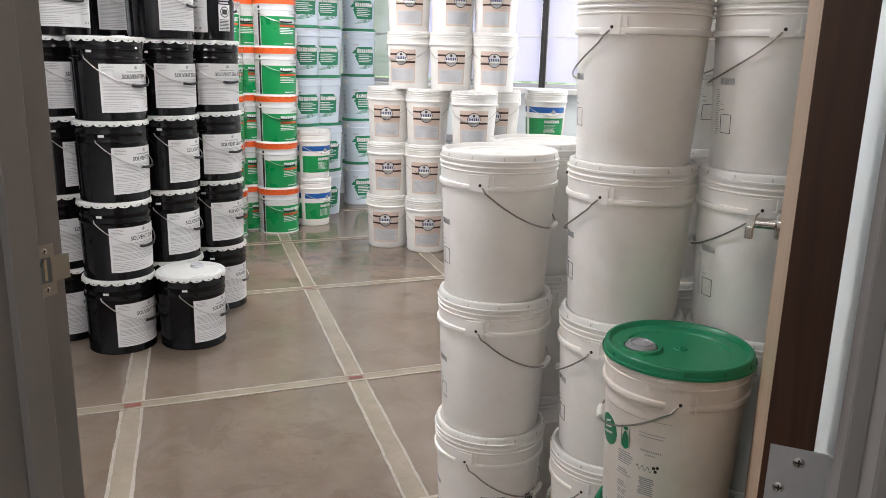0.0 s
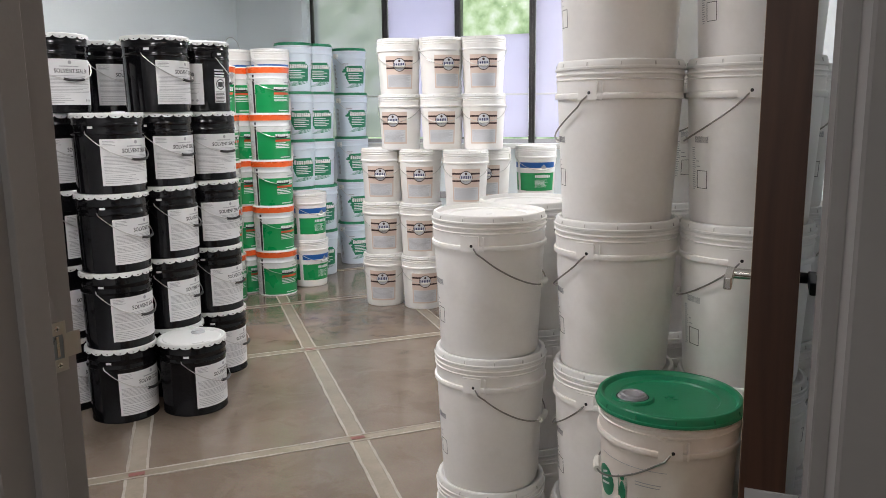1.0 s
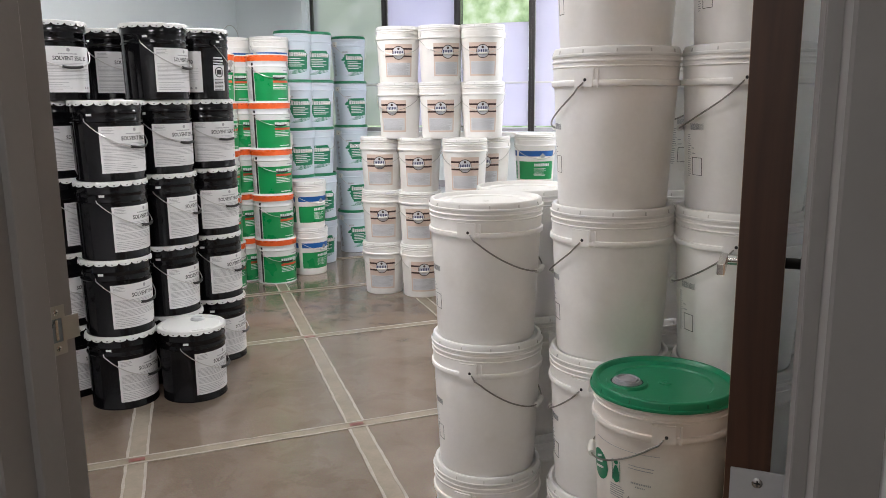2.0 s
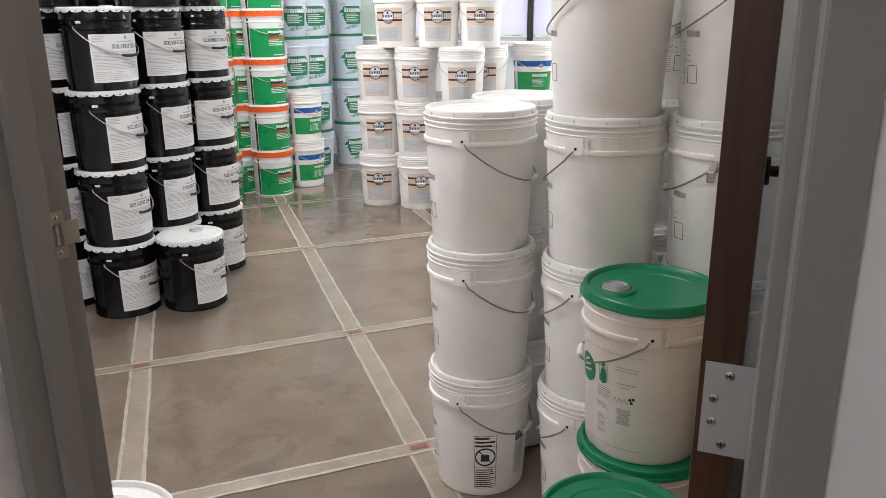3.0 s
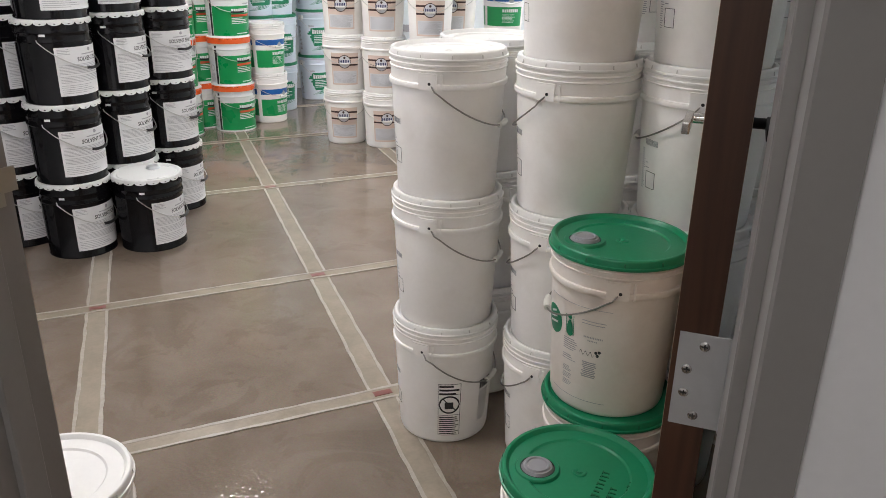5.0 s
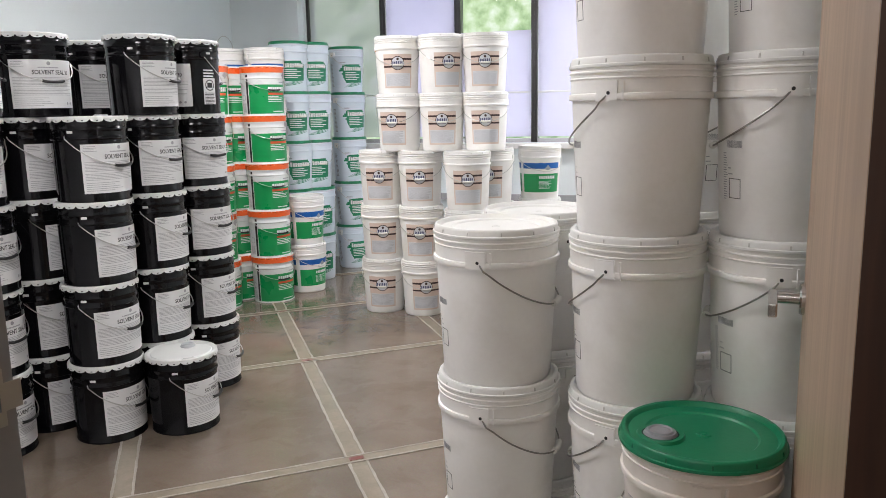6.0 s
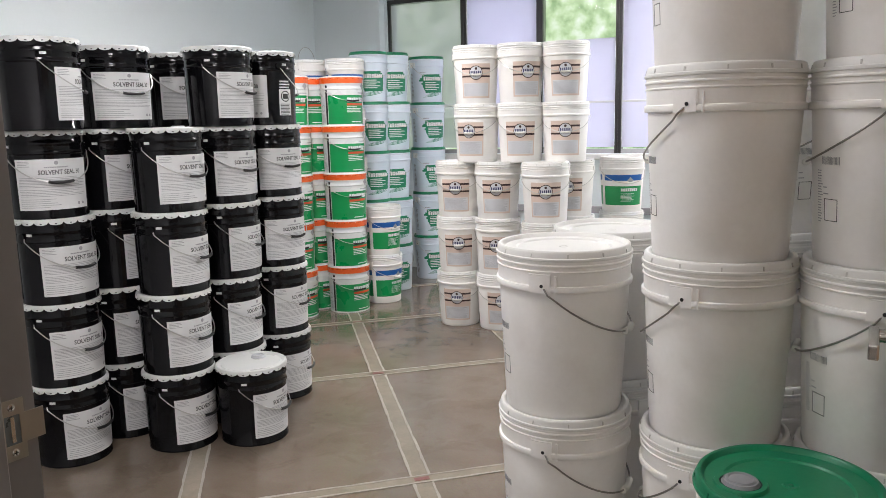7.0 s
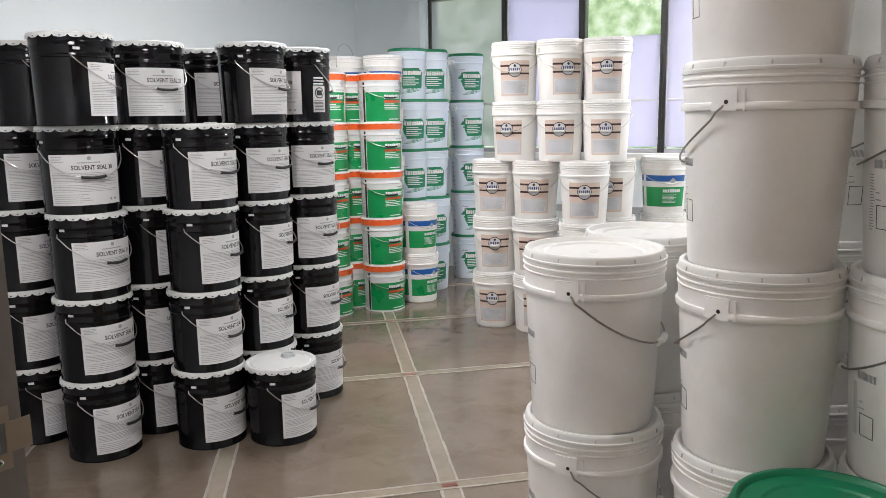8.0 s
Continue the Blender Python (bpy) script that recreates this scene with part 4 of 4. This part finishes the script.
def green_top_pail(print_mid, handle_mid, stamped=False):
    """Scuffed pail with a green gasket lid and spout."""
    t = root("green_top_pail", "scuffed off-white pail with green lid and grey spout cap", "pail", "green top pails")
    plastic_shell("body", "cream_hdpe", t, HG)
    lid = plastic_lid("green_lid", t, HG, 0.1575)
    cx, cy = -0.075, -0.03
    part("spout_ring", bm_moved(lathe([(0.036, 0.0065), (0.044, 0.0065), (0.046, 0.004), (0.047, -0.001)], 36), cx, cy, HG - 0.004), "green_lid", lid)
    spout(lid, cx, cy, HG - 0.002)
    part("centre_boss", bm_moved(lathe([(0, 0.004), (0.003, 0.004), (0.005, 0.001), (0.010, 0.003), (0.013, 0.003), (0.015, -0.001)], 28), 0.005, 0.0, HG - 0.0045), "green_lid", lid)
    b = bmesh.new()
    rng = random.Random(2)
    for k, n in enumerate((7, 4, 8)):
        for i in range(n):
            x, y = 0.055 + 0.028 * k, -0.055 + 0.013 * i - 0.004 * k
            box(b, x - 0.008, x + 0.008 * rng.uniform(0.4, 1), y - 0.0012, y + 0.0012 * rng.uniform(0.5, 2), HG - 0.0055, HG - 0.0016)
            if rng.random() < 0.6:
                box(b, x - 0.009, x - 0.0065, y - 0.004, y + 0.004, HG - 0.0055, HG - 0.0016)
    if stamped:
        part("print", b, "lid_stamp", lid, "dark stamped marks", smooth=False)
    else:
        b.free()
    plastic_handle(t, handle_mid, 0.105, HG, "cream")
    rng = random.Random(12)
    m = print_mid
    b = bmesh.new()
    for z in (0.268, 0.034):
        skin(b, plastic_rad, m - 32, m + 34, z - 0.0011, z, 0.001, 18, 0.0005)
    lines_skin(b, plastic_rad, m + 8, m + 32, 0.238, 0.231, 2, 0.0016, 0.001, rng, 0.2)
    lines_skin(b, plastic_rad, m - 12, m + 4, 0.178, 0.152, 6, 0.0020, 0.001, rng, 0.3)
    blocks_skin(b, plastic_rad, m + 10, m + 28, 0.196, 0.200, 12, 0.001, rng, 0.6)
    blocks_skin(b, plastic_rad, m + 14, m + 23, 0.188, 0.191, 6, 0.001, rng, 0.6)
    lines_skin(b, plastic_rad, m - 12, m - 1, 0.136, 0.131, 2, 0.0022, 0.001, rng, 0.3)
    skin(b, plastic_rad, m - 14, m + 3, 0.1235, 0.1250, 0.001, 5, 0.0005)
    for z1 in (0.106, 0.088, 0.070):
        lines_skin(b, plastic_rad, m - 12, m - 1, z1, z1 - 0.011, 4, 0.0014, 0.001, rng, 0.3)
    for i in range(9):
        z1, cut = 0.136 - 0.0046 * i, 3.0 * rng.random()
        skin(b, plastic_rad, m + 9 + cut, m + 24 - 2 * rng.random(), z1 - 0.0026, z1, 0.001, 3, 0.0004)
    part("print", b, "ink_grey", t, smooth=False)
    # round leaf badge, wrapped, with a pale scroll in it
    badge = part("leaf_mark", disc_skin(bmesh.new(), plastic_rad, m - 29, 0.203, 0.034, 0.142, 0.0011), "voc_green", t, "round green badge")
    b = bmesh.new()
    for k in range(3):
        skin(b, plastic_rad, m - 37 + 1.5 * k, m - 22 - 1.5 * k, lambda q: 0.188 + 0.013 * k + 0.010 * q, lambda q: 0.193 + 0.013 * k + 0.010 * q, 0.0015, 6)
    part("mark", b, "paper", badge, smooth=False)
    b = bmesh.new()
    disc_skin(b, plastic_rad, m - 5, 0.232, 0.0055, 0.142, 0.0011)
    skin(b, plastic_rad, m - 8.5, m - 1.5, lambda q: 0.190 - 0.006 * math.sin(math.pi * q), lambda q: 0.203 + 0.022 * math.sin(math.pi * q) ** 0.7, 0.0011, 10)
    for q0 in (-9.6, -0.9):
        skin(b, plastic_rad, m + q0, m + q0 + 0.5, 0.188, 0.236, 0.0011, 1)
    part("emblem", b, "voc_green", t, "small green figure in an arch", smooth=False)
    # a handwritten mark with two leaves
    b = bmesh.new()
    skin(b, plastic_rad, m + 7, m + 21, lambda q: 0.156 + 0.005 * math.sin(19 * q), lambda q: 0.1575 + 0.0055 * math.sin(19 * q), 0.001, 26)
    for q0, zc in ((22.5, 0.163), (25.5, 0.1655), (24, 0.156)):
        disc_skin(b, plastic_rad, m + q0, zc, 0.0034, 0.142, 0.001)
    part("mark", b, "ink", t, smooth=False)
    return t


def bm_moved(b, x, y, z):
    bmesh.ops.translate(b, verts=b.verts[:], vec=(x, y, z))
    return b


def worn_pail(mid):
    """Used pail with a stained white lid that has a spout."""
    t = root("worn_white_pail", "worn off-white pail with scuffed white spout lid", "pail", "worn pails")
    plastic_shell("body", "cream_hdpe", t)
    lid = plastic_lid("white_lid", t, HP, 0.158)
    spout(lid, -0.078, -0.012, HP - 0.002)
    part("spout_ring", bm_moved(lathe([(0.036, 0.0065), (0.044, 0.0065), (0.046, 0.004), (0.047, -0.001)], 36), -0.078, -0.012, HP - 0.004), "white_lid", lid)
    plastic_handle(t, mid, 0.11, HP, "cream")
    return t


def plain_worn_pail(mid):
    t = root("dusty_white_pail", "dusty pinkish-white pail with plain white lid by the door", "pail", "worn pails")
    plastic_shell("body", "cream_hdpe", t)
    plastic_lid("white_lid", t, HP, 0.158)
    plastic_handle(t, mid, 0.12, HP, "cream", False)
    return t


EYE_AT = (0.10, 0.10)


def facing(x, y, turn):
    """The turn at which a pail's front looks at the doorway, plus turn degrees to the right as seen from there."""
    return math.degrees(math.atan2(EYE_AT[1] - y, EYE_AT[0] - x)) + 90 + turn


USED = {}


def put(kind, build, x, y, z, turn, wob=0.0):
    m = pose(x + RNG.uniform(-wob, wob), y + RNG.uniform(-wob, wob), z, 0, 0, facing(x, y, turn))
    if kind in USED:
        return copy_thing(USED[kind], m)
    ob = build()
    ob.matrix_basis = m
    if kind.startswith(("black", "green_steel")):
        ob.scale = (1.045, 1.045, 1)
    USED[kind] = ob
    return ob


def stack(kind, build, x, y, turns, pitch, start=0.0, wob=0.006, lean=0.0):
    for i, turn in enumerate(turns):
        put(kind, build, x + lean * i, y, start + i * pitch, turn, wob)


# near white stacks
WA = lambda: white_pail(78, -60)
WB = lambda: white_pail(78, -60, 0.115, 19)
WC = lambda: white_pail(-108, -60)
WD = lambda: white_pail(-86, -42)
put("white_warn", WB, 0.778, 1.892, 0.0, -13)
stack("white_a", WA, 0.776, 1.889, (-6, -6), HP, HP, 0.004)
stack("white_c", WC, 1.02, 1.656, (-5, -6, -8, -8, -7), HP, 0, 0.004)
stack("white_d", WD, 1.268, 1.476, (-5, -5, -5, -5, -5), HP, 0, 0.004)
stack("white_a", WA, 0.985, 2.10, (60, 50, 40), HP, 0, 0.004)
stack("white_c", WC, 1.33, 1.95, (90, 80, 70, 95, 60), HP, 0, 0.004)
stack("white_d", WD, 1.56, 1.74, (120, 100, 70, 95), HP, 0, 0.004)

# green lidded pails and worn pails beside the door
GT = lambda: green_top_pail(-30, -82)
put("green_top", GT, 0.982, 1.335, 0.0, -10)
put("green_top", GT, 0.982, 1.35, HG, -3)
put("green_top_stamped", lambda: green_top_pail(-30, -82, True), 0.760, 1.093, 0.0, -14)
put("worn", lambda: worn_pail(60), 0.552, 0.872, 0.0, 0)
put("dusty", lambda: plain_worn_pail(60), -0.238, 1.425, 0.0, 0)

# black steel stacks
BK = lambda: black_pail(0, 7)
BKW = lambda: black_pail(0, 170, True)
stack("black", BK, -0.758, 3.722, (44, 37, 33, 12), BLACK_PITCH)
stack("black", BK, -0.318, 3.767, (46, 43, 53, 41), BLACK_PITCH, 0.0, 0.005, 0.009)
stack("black", BK, -0.006, 3.742, (57,), BLACK_PITCH)
stack("black", BK, -0.096, 4.052, (56, 54, 58, 42), BLACK_PITCH, 0.0, 0.005, 0.005)
stack("black", BK, 0.136, 4.305, (60, 50, 39, 34), BLACK_PITCH)
stack("black", BK, -0.571, 4.002, (48, 45, 68, 52), BLACK_PITCH)
stack("black", BK, -1.096, 3.972, (60, 48, 50, 43), BLACK_PITCH)
stack("black", BK, -1.366, 4.272, (45, 50, 45, 50, 50), BLACK_PITCH)
stack("black", BK, -0.856, 4.272, (50, 45, 60, 55), BLACK_PITCH)
stack("black", BK, -0.306, 4.382, (50, 45, 60, 55, 28), BLACK_PITCH)
top = 4 * BLACK_PITCH
put("black", BK, -0.731, 3.622, top, 79)
put("black", BK, -0.521, 3.987, top, 22)
put("black", BK, -0.078, 4.032, top, 54)
put("black_warn", BKW, 0.124, 4.305, top, -52)
put("black", BK, -1.006, 3.972, top, 75)

# green steel stacks
EV = lambda: green_steel_pail(0)
stack("green_steel", EV, 0.66, 6.06, (20, 26, 18, 20, 22), GREEN_PITCH)
stack("green_steel", EV, 0.43, 6.235, (18, 16, 24, 4), GREEN_PITCH, GREEN_PITCH)
put("green_steel_sticker", lambda: green_steel_pail(0, True), 0.43, 6.235, 0.0, 26)
stack("green_steel", EV, 0.27, 5.98, (22, 14, 20, 28, 8), GREEN_PITCH)
BG = lambda: blue_green_pail(10)
stack("blue_band", BG, 0.951, 6.287, (20, 14), HP)
stack("blue_band", BG, 0.72, 6.42, (0, 0, 0, 0, 0), HP)
stack("blue_band", BG, 0.45, 6.56, (0, 0, 0, 0), HP)
put("blue_band_up", lambda: blue_green_pail(10, True), 0.45, 6.56, 4 * HP, 40)

# brush-print stacks
VO = lambda: brush_pail(10)
stack("brush", VO, 0.93, 6.60, (-10, 0, 5, 6, -4), 0.385)
stack("brush", VO, 1.12, 6.70, (0, 0, -4, 2, 4), 0.385)
stack("brush", VO, 1.503, 7.10, (8, 10, 12, 14, 8), 0.385)

# beige label stacks
BD = lambda: beige_label_pail(0)
stack("beige", BD, 1.375, 5.45, (-8, -2, -8), 0.372)
stack("beige", BD, 1.60, 5.26, (6, -6, -4), 0.372)
stack("beige", BD, 1.82, 4.93, (0, 8, 0), 0.372)
stack("beige", BD, 2.10, 5.20, (0, 8, -10), 0.372)
stack("beige", BD, 1.49, 5.36, (-22, 0), 0.372, 1.116)
stack("beige", BD, 1.74, 5.20, (-2, 20), 0.372, 1.116)
stack("beige", BD, 2.0, 5.08, (0, 0), 0.372, 1.116)
stack("blue_band", BG, 2.50, 5.30, (-8, -8, -8), HP)

# floor joints: filler strips with pale saw-cut edges, red marks at the crossings
Y_LINES = (-0.24, 0.648, -1.13, 1.54, -2.02, 2.43)
X_LINES = (0.95, 2.088, 3.10, 4.46, 5.64, 6.7)
SLOPE = 0.055
SKEW = 0.008


def strip_bm(x0, y0, x1, y1, w, z, lo=0.0, rag=0.0, seed=0):
    rng = random.Random(seed)
    d = Vector((x1 - x0, y1 - y0, 0))
    n = max(1, int(d.length / 0.05)) if rag else 1
    s = Vector((-d.y, d.x, 0)).normalized()
    b = bmesh.new()
    rows = []
    for i in range(n + 1):
        p = Vector((x0, y0, 0)) + d * (i / n)
        a, c = p + s * (lo + rng.uniform(-rag, rag)), p + s * (lo + w + rng.uniform(-rag, rag))
        rows.append([b.verts.new((a.x, a.y, -0.002)), b.verts.new((a.x, a.y, z)), b.verts.new((c.x, c.y, z)), b.verts.new((c.x, c.y, -0.002))])
    for p, q in zip(rows, rows[1:]):
        for k in range(3):
            b.faces.new((p[k], p[k + 1], q[k + 1], q[k]))
    return b


def joint(x0, y0, x1, y1, w, z, seed):
    f = part("joint_filler", strip_bm(x0, y0, x1, y1, w - 0.016, z, -w / 2 + 0.008), "joint_fill", floor, smooth=False)
    f.matrix_world = Matrix.Identity(4)
    for k, lo in enumerate((-w / 2, w / 2 - 0.011)):
        e = part("joint_edge", strip_bm(x0, y0, x1, y1, 0.011, z + 0.0008, lo, 0.0022, seed + k), "joint_edge", floor, smooth=False)
        e.matrix_world = Matrix.Identity(4)


for i, xs in enumerate(Y_LINES):
    y0, y1 = max(0.85 - 0.77 * min(xs, 0.0), (0.792 * xs - 0.34) / 0.61), 6.9 if xs < 1.2 else 6.2
    joint(xs + SKEW * (y0 - 3.1), y0, xs + SKEW * (y1 - 3.1), y1, 0.085, 0.0012, 10 * i)
for i, ys in enumerate(X_LINES):
    x0, x1 = max(-2.3, (0.86 - 0.792 * ys) / 0.61), min(3.2, (0.35 + 0.61 * ys) / 0.792)
    joint(x0, ys + SLOPE * (x0 - 0.65), x1, ys + SLOPE * (x1 - 0.65), 0.07, 0.0026, 100 + 10 * i)
    for xs in [q + SKEW * (ys - 3.1) for q in Y_LINES[:4] if x0 < q < x1]:
        yy = ys + SLOPE * (xs - 0.65)
        r = part("joint_mark", strip_bm(xs - 0.030, yy - 0.0017, xs + 0.030, yy + 0.0017, 0.026, 0.0040, -0.013), "red_mark", floor, smooth=False)
        r.matrix_world = Matrix.Identity(4)
